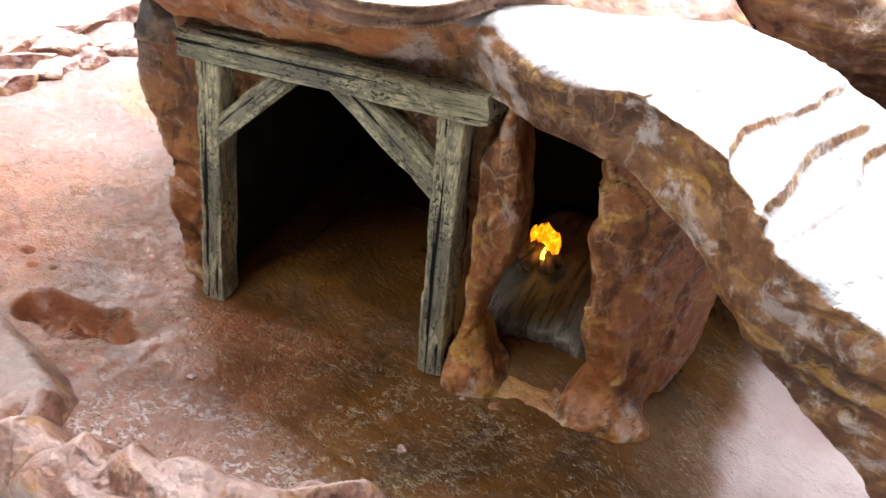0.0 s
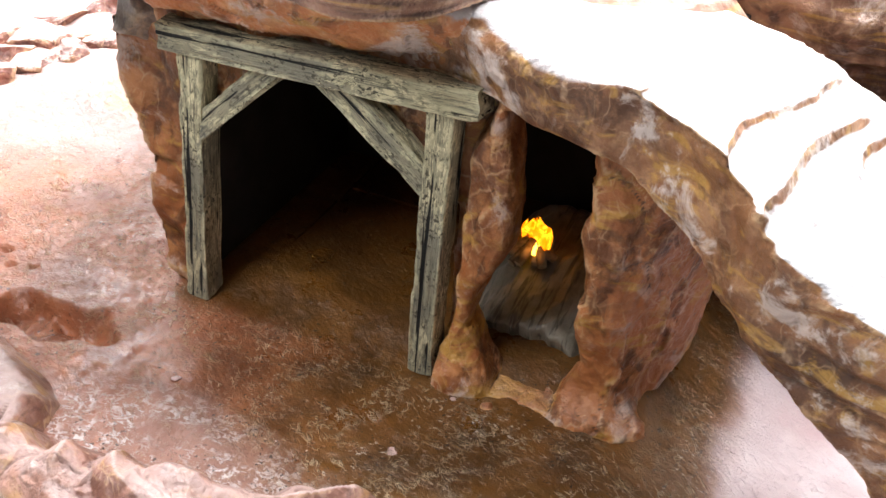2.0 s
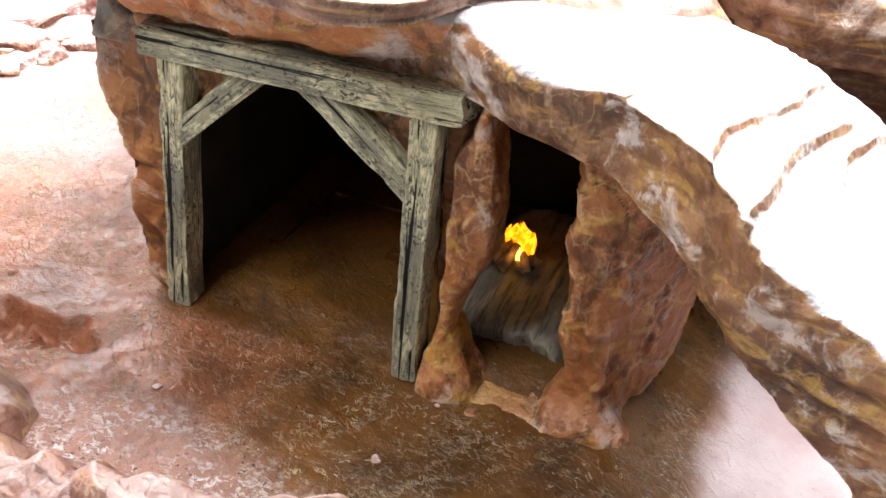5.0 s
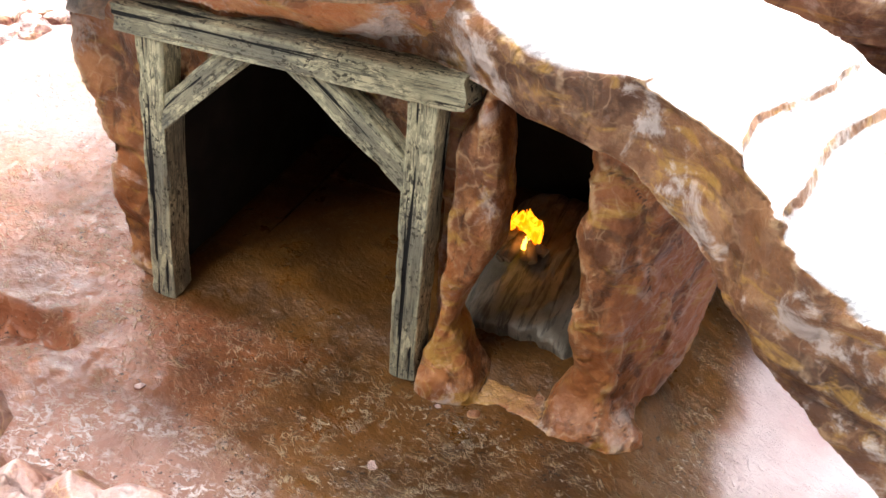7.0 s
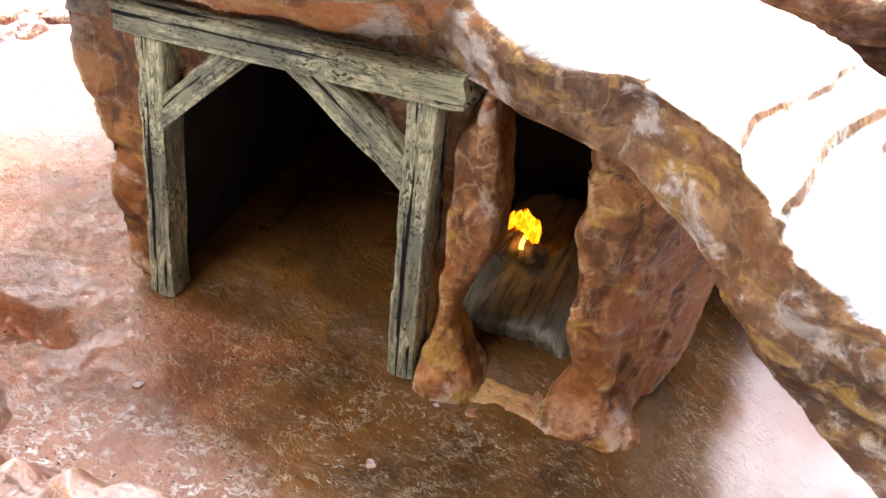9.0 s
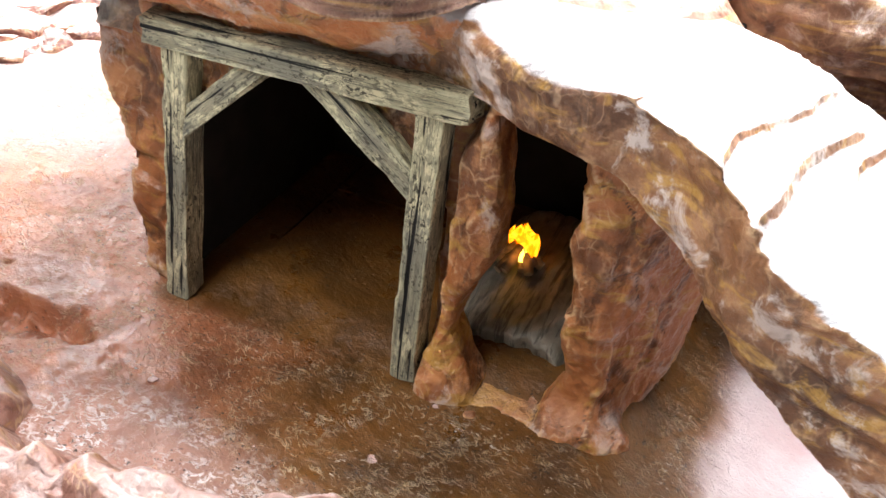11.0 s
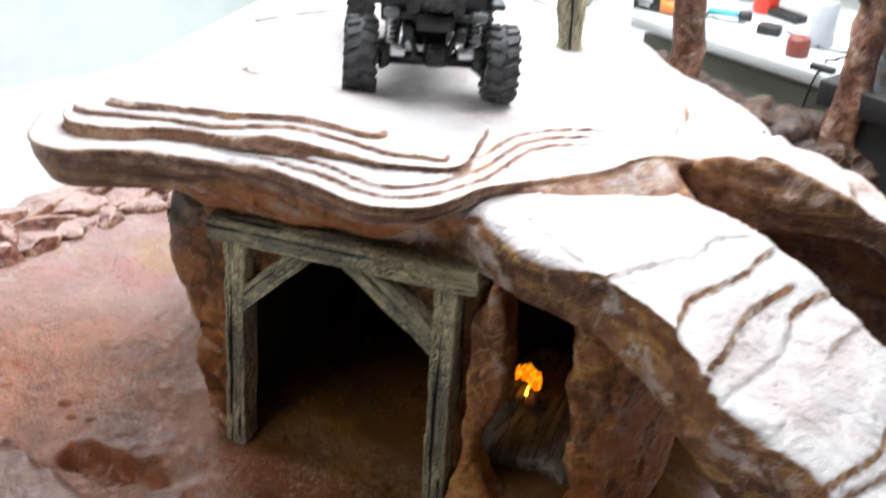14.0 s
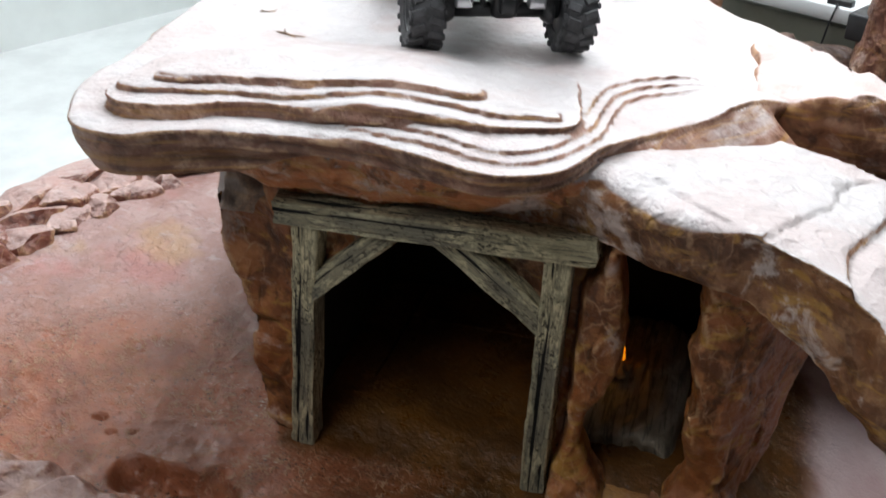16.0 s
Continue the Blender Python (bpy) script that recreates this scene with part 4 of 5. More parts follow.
ledge = part("thin_ledge", chunk(0.2, 0.022, 0.009, 77), M_DARKROCK, None, at=pose(-0.185, 0.50, 0.462, 0, 0, 54), smooth=False)
tagged(ledge, "thin brown ledge stone at the far slab edge", "rock")
for tx, ty, turn, size in ((-0.082, 0.220, -12, 1.0), (-0.162, 0.321, 35, 0.6)):
    tz = float(slab_top(np.array([[tx]]), np.array([[ty]]))[0, 0])
    twig = holder("twig", pose(tx, ty, tz, 0, 0, turn) @ Matrix.Scale(size, 4), "small dry brown twig lying on the slab", "twig", "twigs on the slab")
    part("stem", tube([(-0.026, 0.004, 0.001), (-0.012, 0.0, 0.003), (0.004, -0.002, 0.002), (0.022, 0.001, 0.003)], [0.0007, 0.0016, 0.0014, 0.0006], 7), M_LOG, twig)
    part("side_shoot", tube([(-0.008, 0.0, 0.003), (-0.014, 0.006, 0.005), (-0.017, 0.012, 0.004)], [0.0011, 0.0009, 0.0004], 6), M_LOG, twig)
    part("side_shoot", tube([(0.004, -0.002, 0.002), (0.011, -0.007, 0.003), (0.016, -0.009, 0.002)], [0.001, 0.0008, 0.0004], 6), M_LOG, twig)

# ---- ramp ----
STEPS = [  # across the ramp, along it, and the drop
    ((0.0, 0.058, 0.161, 0.201, 0.254, 0.29), (0.205, 0.208, 0.225, 0.219, 0.226, 0.25), 0.005),
    ((0.0, 0.03, 0.07, 0.132, 0.188, 0.239, 0.30), (0.296, 0.279, 0.267, 0.270, 0.273, 0.263, 0.262), 0.015),
    ((0.0, 0.054, 0.103, 0.14, 0.193, 0.25), (0.335, 0.326, 0.312, 0.307, 0.309, 0.312), 0.015),
    ((0.17, 0.188, 0.21, 0.253, 0.31), (0.345, 0.333, 0.328, 0.331, 0.338), 0.012),
    ((0.0, 0.049, 0.115, 0.158, 0.20), (0.358, 0.359, 0.357, 0.347, 0.33), 0.005),
    ((0.18, 0.239, 0.32), (0.384, 0.379, 0.383), 0.008),
    ((0.0, 0.061, 0.121, 0.161, 0.221, 0.31), (0.462, 0.469, 0.473, 0.467, 0.459, 0.469), 0.012),
    ((0.0, 0.076, 0.128, 0.162, 0.221, 0.30), (0.472, 0.484, 0.487, 0.478, 0.478, 0.486), 0.010),
    ((0.0, 0.086, 0.181, 0.28), (0.506, 0.520, 0.522, 0.53), 0.011),
    ((0.0, 0.1, 0.2, 0.3), (0.60, 0.62, 0.615, 0.63), 0.010),
]


def ramp_top(U, W):
    p = np.stack([U.ravel(), W.ravel(), 0 * U.ravel()], 1)
    z = np.interp(U, RAMP_S, RAMP_Z) - 0.12 * np.clip(W, 0, 1) - 0.014 * np.exp(-((U - 0.01) / 0.09) ** 2) * step_to(W, 0.08, 0.2)
    wob = (0.0012 * fbm(p, 12, 2, shift=5)).reshape(U.shape)
    brink = np.interp(U, [0.05, 0.12, 0.205], [0.05, 0.030, 0.010]) + 2 * wob
    z = z - 0.0045 * (1 - step_to(W - brink, -0.002, 0.0025)) * step_to(U, 0.04, 0.08) * (1 - step_to(U, 0.15, 0.19))
    for ws, us, drop in STEPS:
        line = curve(list(zip(ws, us)), 6)
        g = np.interp(W, line[:, 0], line[:, 1]) + wob
        ends = step_to(W, ws[0] - 0.02, ws[0] + 0.02) if ws[0] > 0 else 1.0
        ends = ends * (1 - step_to(W, ws[-1] - 0.03, ws[-1] + 0.005))
        z = z + ends * 0.65 * drop * (0.5 - step_to(U - g, -0.0015, 0.0045)) * (1 - step_to(np.abs(U - g), 0.012, 0.055))
        if drop < 0.006:
            z = z - ends * 0.0035 * np.exp(-((U - g) / 0.0028) ** 2)
    return z + (0.0025 * fbm(p, 7, 3, shift=9) + 0.001 * fbm(p, 40, 3)).reshape(U.shape)


def ramp_field(U, W, Z):
    u2, w2 = U[:, :, 0], W[:, :, 0]
    top = ramp_top(u2, w2)[:, :, None]
    thick = np.interp(u2, [0.0, 0.06, 0.16, 0.229, 0.303, 0.385, 0.451, 0.6, 1.0], [0.085, 0.08, 0.072, 0.090, 0.120, 0.122, 0.145, 0.16, 0.17])[:, :, None]
    near = -W + 0.12 * np.clip(top - Z, 0, 1) - 0.012 * np.sin(U * 22) * step_to(U, 0.1, 0.3)
    far = W - np.interp(U, [0.0, 0.3, 0.4, 0.6, 1.0], [0.30, 0.295, 0.30, 0.34, 0.40]) + 0.3 * np.clip(top - Z, 0, 1)
    return np.maximum.reduce([smax(Z - top, near, np.interp(U, [0.0, 0.14, 0.22], [0.03, 0.024, 0.010])), far, top - thick - Z])


def ramp_rough(p, n):
    side = (1 - 0.93 * np.abs(n[:, 2])) * np.clip(step_to(-p[:, 1], -0.04, -0.01) + step_to(p[:, 1], 0.27, 0.30), 0, 1)
    return side * (0.008 * fbm(p, 9, 2, shift=4) + 0.005 * crumple(p * np.array([0.7, 1, 1.3]), 11, 2.0) + 0.002 * crumple(p, 30, 1.6, 2.0))


def ramp_move(v):
    xy = RO + v[:, :1] * RU + v[:, 1:2] * RW
    return np.column_stack([xy, v[:, 2]])


ramp = sculpt("ramp_rock", (-0.12, -0.04, -0.08), (0.9, 0.42, 0.48), 0.003, ramp_field, ramp_rough, M_RAMP, move=ramp_move)
tagged(ramp, "sloping rock ramp with small wavy ledges and brown sides", "rock")


# ---- arch behind the ramp ----
def arch_field(X, Y, Z):
    top = np.interp(X, [0.50, 0.527, 0.573, 0.632, 0.736, 0.806, 0.90, 1.0], [0.36, 0.385, 0.425, 0.443, 0.405, 0.37, 0.26, 0.0])
    low = np.interp(X, [0.50, 0.534, 0.60, 0.661, 0.753, 0.817, 0.87, 0.90], [0.30, 0.305, 0.316, 0.332, 0.338, 0.31, 0.2, -0.1])
    fall = 0.7 * np.clip(Y - np.interp(X, [0.54, 0.63, 1.0], [0.56, 0.40, 0.39]), 0, 1)
    band = np.maximum.reduce([Z - top + fall, low - Z - fall, 0.318 - Y, Y - 0.56, 0.515 - X])
    back = np.maximum.reduce([Z - top + fall, 0.52 - Y, Y - 0.58, 0.50 - X, X - 1.0])
    leg = np.maximum.reduce([Z - 0.418, np.abs(X - 0.535) - 0.035, np.abs(Y - 0.42) - 0.11])
    return smin(smin(band, back, 0.02), leg, 0.03)


arch = sculpt("rock_arch", (0.46, 0.22, -0.06), (1.05, 0.66, 0.48), 0.006, arch_field,
              lambda p, n: 0.012 * fbm(p, 9, 3, shift=6) + 0.009 * vnoise(p[:, 0] * 5, p[:, 1] * 5, p[:, 2] * 62 + p[:, 0] * 16) + 0.004 * crumple(p * np.array([0.6, 1, 2]), 12, 2.0), M_ARCH)
tagged(arch, "brown layered rock arch over a dark cave", "rock")

# ---- timber frame of the mine mouth ----
def timber(length, w, d, seed, wear=0.0016):
    """A worn squared timber along z from 0, centred on x and y: flat faces, chipped edges, split grain."""
    per, rings = 9, max(12, int(length / 0.004))
    e = np.linspace(-0.92, 0.92, per)
    one = np.ones(per)
    loop = np.concatenate([np.stack([e, -one], 1), np.stack([one, e], 1), np.stack([-e, one], 1), np.stack([-one, -e], 1)])
    n = len(loop)
    edge = np.concatenate([np.abs(e)] * 4) > 0.9
    zs = np.linspace(0, length, rings)
    P = np.stack([np.tile(loop[:, 0] * w / 2, rings), np.tile(loop[:, 1] * d / 2, rings), np.repeat(zs, n)], 1)
    out = np.tile(np.stack([np.where(np.abs(loop[:, 0]) > 0.99, np.sign(loop[:, 0]), 0), np.where(np.abs(loop[:, 1]) > 0.99, np.sign(loop[:, 1]), 0)], 1), (rings, 1))
    q = P + np.array([seed * 1.7, seed * 0.9, seed * 2.3])
    g = np.column_stack([q[:, 0] * 6, q[:, 1] * 6, q[:, 2] * 0.35])
    split = np.clip(crease(g, 13, 2, seed) - 1.05, 0, 0.4)
    chip = np.tile(edge, rings) * np.clip(fbm(q, 38, 2, shift=4) - 0.15, 0, 1)
    ribs = fbm(np.column_stack([q[:, 0] * 3, q[:, 1] * 3, q[:, 2] * 0.22]), 62, 2, shift=2)
    h = wear * 0.6 * ribs - wear * 4.5 * split - wear * 3.2 * chip + wear * 0.9 * fbm(q, 11, 2)
    P[:, :2] += out * h[:, None]
    P[:, 0] += 0.0035 * vnoise(P[:, 2] * 9 + seed * 3.1, 0 * P[:, 2] + seed, 0 * P[:, 2] + 0.5)
    end = (P[:, 2] < 1e-6) | (P[:, 2] > length - 1e-6)
    P[end, 2] += 0.0025 * fbm(q[end], 70, 2)
    bm = bmesh.new()
    vs = [bm.verts.new(p) for p in P]
    for i in range(rings - 1):
        for j in range(n):
            a, b = i * n + j, i * n + (j + 1) % n
            bm.faces.new((vs[a], vs[b], vs[b + n], vs[a + n]))
    for i in (0, rings - 1):
        mid = bm.verts.new(P[i * n:i * n + n].mean(0))
        for j in range(n):
            a, b = vs[i * n + j], vs[i * n + (j + 1) % n]
            bm.faces.new((mid, b, a) if i == 0 else (mid, a, b))
    return bm


def between(a, b, spin=0.0):
    a, b = Vector(a), Vector(b)
    d = b - a
    side = Vector((0, 1, 0))
    x = side.cross(d).normalized()
    y = d.normalized().cross(x)
    m = Matrix((x, y, d.normalized())).transposed().to_4x4()
    return Matrix.Translation(a) @ m, d.length


frame_thing = holder("mine_portal_frame", pose(0, 0, 0), "weathered grey-green timber frame with two braces at the mine mouth", "timber frame")
for name, a, b, w, d, sd in (
        ("post", (-0.004, 0.016, -0.008), (0.022, 0.014, 0.3315), 0.031, 0.036, 1),
        ("post", (0.3085, 0.016, -0.010), (0.3225, 0.014, 0.3375), 0.030, 0.036, 2),
        ("beam", (-0.0135, 0.011, 0.3425), (0.3635, 0.011, 0.3505), 0.031, 0.040, 3),
        ("brace", (0.013, 0.012, 0.229), (0.130, 0.012, 0.3375), 0.0285, 0.027, 4),
        ("brace", (0.186, 0.012, 0.3415), (0.307, 0.012, 0.2415), 0.0315, 0.027, 5)):
    m, length = between(a, b)
    part(name, timber(length, w, d, sd), M_WOOD, frame_thing, at=m, smooth=False)
# near-black panels added so that the tunnel looks unlit
lining = holder("tunnel_shade_panels", pose(0, 0, 0), "near-black panels added for the unlit depth of the mine tunnel", "lining")
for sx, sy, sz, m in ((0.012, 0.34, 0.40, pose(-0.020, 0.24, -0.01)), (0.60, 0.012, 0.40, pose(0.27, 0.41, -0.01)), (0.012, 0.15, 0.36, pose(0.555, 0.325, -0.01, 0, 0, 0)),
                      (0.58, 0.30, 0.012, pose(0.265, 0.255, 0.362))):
    part("panel", block(sx, sy, sz, 0.002, m), M_TUNNEL_SHADE, lining)

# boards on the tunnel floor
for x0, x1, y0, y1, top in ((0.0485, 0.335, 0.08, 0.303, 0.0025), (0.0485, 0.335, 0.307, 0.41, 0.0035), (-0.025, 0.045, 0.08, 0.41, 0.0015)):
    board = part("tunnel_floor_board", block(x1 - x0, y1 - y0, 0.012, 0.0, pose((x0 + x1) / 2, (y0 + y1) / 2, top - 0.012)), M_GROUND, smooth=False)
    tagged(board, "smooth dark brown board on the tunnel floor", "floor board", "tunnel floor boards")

# ---- camp fire in the side hole ----
def hump_field(X, Y, Z):
    drop = 0.02 * np.clip((0.22 - Y) / 0.1, 0, 1)
    q = np.stack([np.abs(X - 0.397) - 0.03, np.abs(Y - 0.22) - 0.10, np.abs(Z + 0.004 + drop) - 0.002], 0)
    lip = 0.094 + 0.006 * vnoise(X * 45, 0 * X + 2, 0 * X) + 0.004 * vnoise(X * 130, 0 * X + 5, 0 * X) + 0.25 * np.clip(0.02 - Z, 0, 1)
    return np.maximum(np.sqrt((np.maximum(q, 0) ** 2).sum(0)) + np.minimum(q.max(0), 0) - 0.053, lip - Y)


def hump_rough(p, n):
    lines = np.sin((p[:, 0] * 0.94 - p[:, 1] * 0.35) * 300 + 5 * fbm(p, 14, 3))
    return 0.004 * fbm(p, 12, 3) + 0.0018 * lines * np.clip(n[:, 2], 0, 1) * (fbm(p, 14, 2, shift=2) > -0.3)


hearth = sculpt("hearth_mound", (0.30, 0.04, -0.06), (0.60, 0.38, 0.07), 0.004, hump_field, hump_rough, M_HEARTH)
tagged(hearth, "grey grooved plaster mound under the camp fire", "mound")

fire = holder("camp_fire", pose(0.364, 0.206, 0.051), "small glowing toy camp fire of logs on a grey mound", "camp fire")
rng = random.Random(3)
for k in range(15):
    a = k * 0.43 + rng.uniform(-0.2, 0.2)
    r0, r1 = 0.033 + rng.uniform(-0.010, 0.008), 0.006
    p0 = (r0 * math.cos(a), r0 * math.sin(a), 0.004 + 0.002 * (k % 2))
    p1 = (r1 * math.cos(a + 0.5), r1 * math.sin(a + 0.5), 0.014 + 0.006 * (k % 3))
    mid = tuple((u + v) / 2 + rng.uniform(-0.002, 0.002) for u, v in zip(p0, p1))
    log = part("log", tube([p0, mid, p1], [0.0062, 0.0066, 0.0054], 9), M_LOG, fire)
    e = Vector(p0)
    d = (Vector(p0) - Vector(mid)).normalized()
    part("log_end", lathe([(0.006, 0), (0.0056, 0.0006)], 9, Matrix.Translation(e) @ d.to_track_quat("Z", "Y").to_matrix().to_4x4()), M_LOGEND, log)


def flame_shape(h, r, seed):
    """A crinkled plastic flame lobe with torn points at its upper rim."""
    bm = bmesh.new()
    n, rings, rows = 18, 12, []
    for i in range(rings + 1):
        s = i / rings
        rad = r * math.sin(math.pi * (0.16 + 0.74 * s)) ** 0.8
        off = 0.3 * r * math.sin(s * 4 + seed)
        rows.append([bm.verts.new((off + rad * math.cos(2 * math.pi * k / n) * (1 + 0.16 * math.sin(5 * k + seed + s * 6)), rad * math.sin(2 * math.pi * k / n) * (1 + 0.16 * math.cos(4 * k + seed)),
                                   h * s * (1 + 0.30 * s * s * math.sin(3.3 * k + seed * 2)))) for k in range(n)])
    for a, b in zip(rows, rows[1:]):
        for k in range(n):
            bm.faces.new((a[k], a[(k + 1) % n], b[(k + 1) % n], b[k]))
    bm.faces.new(rows[0][::-1])
    bm.faces.new(rows[-1])
    return bm


for fh, fr, sd, fx, fy, fz, lean in ((0.028, 0.0150, 1, 0.004, 0.006, 0.015, -8), (0.022, 0.011, 4, -0.010, 0.010, 0.010, 10), (0.026, 0.010, 7, 0.013, 0.002, 0.010, -6)):
    part("flame", flame_shape(fh, fr, sd), M_FLAME, fire, "glowing orange-yellow flame", at=pose(fx, fy, fz, lean, 0, 40 * sd))
part("ember", flame_shape(0.011, 0.010, 2), M_FLAMECORE, fire, "bright ember", at=pose(0.009, -0.012, 0.011))
led = bpy.data.lights.new("fire_lamp", "POINT")
led.energy, led.color, led.shadow_soft_size = 0.010, (1.0, 0.45, 0.08), 0.008
new("fire_lamp", led).matrix_world = pose(0.372, 0.176, 0.088)
part("ember", flame_shape(0.009, 0.006, 5), M_FLAME, fire, "small orange ember", at=pose(-0.026, -0.004, 0.012))

# ---- room ----
YAW = -29.5
ROOM = pose(0, 0, 0, 0, 0, YAW)
X0, X1, Y0, Y1 = -3.26, 2.6, -3.0, 1.87


def room_slab(name, x0, x1, y0, y1, z0, z1, material, label, category):
    ob = part(name, block(x1 - x0, y1 - y0, z1 - z0, 0, pose((x0 + x1) / 2, (y0 + y1) / 2, z0)), material, None, "", False, ROOM)
    return tagged(ob, label, category, kind="structure")


room_slab("floor", X0 - 0.1, X1 + 0.1, Y0 - 0.1, Y1 + 0.1, FLOOR_Z - 0.1, FLOOR_Z, M_FLOOR, "pale painted workshop floor", "floor")
room_slab("ceiling", X0 - 0.1, X1 + 0.1, Y0 - 0.1, Y1 + 0.1, CEIL_Z, CEIL_Z + 0.1, M_CEIL, "unseen ceiling, kept grey to limit bounced light", "ceiling")
room_slab("wall_north", X0, X1, Y1, Y1 + 0.1, FLOOR_Z, CEIL_Z, M_WHITE, "plain white painted wall behind the desk", "wall")
room_slab("wall_south", X0, X1, Y0 - 0.1, Y0, FLOOR_Z, CEIL_Z, M_DIM, "unseen wall, kept dark grey to limit bounced light", "wall")
room_slab("wall_west", X0 - 0.1, X0, Y0 - 0.1, Y1 + 0.1, FLOOR_Z, CEIL_Z, M_WHITE, "plain white painted wall", "wall")
room_slab("wall_east", X1, X1 + 0.1, Y0 - 0.1, Y1 + 0.1, FLOOR_Z, CEIL_Z, M_DIM, "unseen wall, kept dark grey to limit bounced light", "wall")
for lx, ly, watts in LAMPS:
    lamp = holder("ceiling_light", pose(lx, ly, CEIL_Z), "white ceiling light with a glowing panel", "ceiling light", "ceiling lights")
    part("frame", merge(block(0.67, 0.025, 0.07, 0, pose(0, 0.6325, -0.07)), block(0.67, 0.025, 0.07, 0, pose(0, -0.6325, -0.07)),
                        block(0.025, 1.24, 0.07, 0, pose(0.3225, 0, -0.07)), block(0.025, 1.24, 0.07, 0, pose(-0.3225, 0, -0.07))), M_CEIL, lamp, smooth=False)
    part("diffuser", block(0.615, 1.235, 0.01, 0, pose(0, 0, -0.055)), M_TUBE, lamp, smooth=False)

# table that carries the course
course_table = holder("course_table", pose(0.4, 0.42, FLOOR_Z), "plain wooden stand under the rock course", "table")
part("tabletop", block(2.0, 1.55, 0.04, 0.004, pose(0, 0, -FLOOR_Z - 0.16)), M_SHELFWOOD, course_table)
for sx in (-0.9, 0.9):
    for sy in (-0.65, 0.65):
        part("leg", block(0.07, 0.07, -FLOOR_Z - 0.16, 0.004, pose(sx, sy, 0)), M_SHELFWOOD, course_table)

# ---- desk with its clutter ----
DZ = 0.297
DESK = ROOM @ pose(0, 1.317, 0)  # x along its front edge, y towards the wall
desk = holder("desk", DESK @ pose(0.35, 0, FLOOR_Z), "white-topped workbench with grey front panel", "desk")
part("worktop", block(0.56, 0.50, 0.03, 0.003, pose(-0.59, 0.25, -FLOOR_Z + DZ - 0.03)), M_DESK, desk)
part("front_panel", block(0.54, 0.02, -FLOOR_Z + DZ - 0.05, 0.002, pose(-0.59, 0.05, 0.0)), M_PANEL, desk)

def on_desk(x, y, turn=0.0, z=DZ):
    return ROOM @ pose(x, y, z, 0, 0, turn)


def can(x, y, r, h, body, cap, cap_h, label):
    ob = holder("spray_can", on_desk(x, y), label, "spray can", "cans on the desk")
    part("body", lathe([(r * 0.9, 0), (r, 0.004), (r, h - cap_h - 0.012), (r * 0.8, h - cap_h)], 24), body, ob)
    part("cap", lathe([(r * 0.84, h - cap_h), (r * 0.84, h - 0.006), (r * 0.74, h)], 24), cap, ob)
    for lo, hi, ink in ((0.30, 0.36, M_BLACK), (0.44, 0.47, M_RED), (0.52, 0.54, M_GREYPLAST)):
        if h > 0.158:
            part("print_band", lathe([(r + 0.0008, h * lo), (r + 0.0008, h * hi)], 24), M_DESK if body is M_RED else ink, ob)


can(-0.123, 1.486, 0.026, 0.155, M_CANWHITE, M_MAROON, 0.052, "white spray can with a red-brown cap")
can(-0.353, 1.598, 0.03, 0.19, M_RED, M_YELLOW, 0.06, "red spray can with a yellow cap")
can(-0.455, 1.655, 0.032, 0.20, M_CANWHITE, M_GREYPLAST, 0.05, "white and grey spray can")
can(-0.515, 1.60, 0.022, 0.16, M_GREYPLAST, M_BLUE, 0.04, "grey bottle with a blue cap")
box = holder("battery_box", on_desk(-0.497, 1.40, 12), "black and orange small cardboard box", "box")
part("carton", block(0.13, 0.06, 0.04, 0.002), M_BLACK, box)
part("print_panel", block(0.055, 0.0012, 0.03, 0, pose(0.035, -0.0308, 0.005)), M_ORANGE, box)
part("print_bar", block(0.045, 0.0012, 0.006, 0, pose(-0.035, -0.0308, 0.022)), M_DESK, box)
part("print_bar", block(0.03, 0.0012, 0.005, 0, pose(-0.035, -0.0308, 0.011)), M_DESK, box)
card = holder("sign_card", on_desk(-0.60, 1.62, 8), "white card with blue printing leaning by the wall", "card")
part("sheet", block(0.16, 0.004, 0.15, 0.001, pose(0, 0, 0, -6)), M_DESK, card)
part("print_bar", block(0.05, 0.002, 0.03, 0, pose(0.0, -0.010, 0.075, -6)), M_BLUE, card)
part("print_bar", block(0.07, 0.002, 0.010, 0, pose(0.0, -0.006, 0.045, -6)), M_BLUE, card)
loose = part("loose_cap", lathe([(0.023, 0), (0.024, 0.003), (0.024, 0.036), (0.019, 0.042)], 24), M_MAROON, None, at=on_desk(-0.102, 1.375))
tagged(loose, "red-brown spray can cap on the desk", "cap")
for x, y, sx, sy, sz, turn in ((-0.233, 1.455, 0.05, 0.035, 0.022, 20), (-0.285, 1.59, 0.09, 0.04, 0.018, -8), (-0.335, 1.50, 0.03, 0.03, 0.02, 35)):
    plug = part("charger", block(sx, sy, sz, 0.004), M_BLACK, None, at=on_desk(x, y, turn))
    tagged(plug, "small black charger on the desk", "charger", "chargers on the desk")
cyan = part("tube_tool", tube([(-0.04, 0, 0.008), (0, 0.006, 0.008), (0.04, 0, 0.008)], [0.006, 0.008, 0.005], 10), M_CYAN, None, at=on_desk(-0.385, 1.49, 25))
tagged(cyan, "cyan plastic tool lying on the desk", "tool")
cable_rng = random.Random(8)
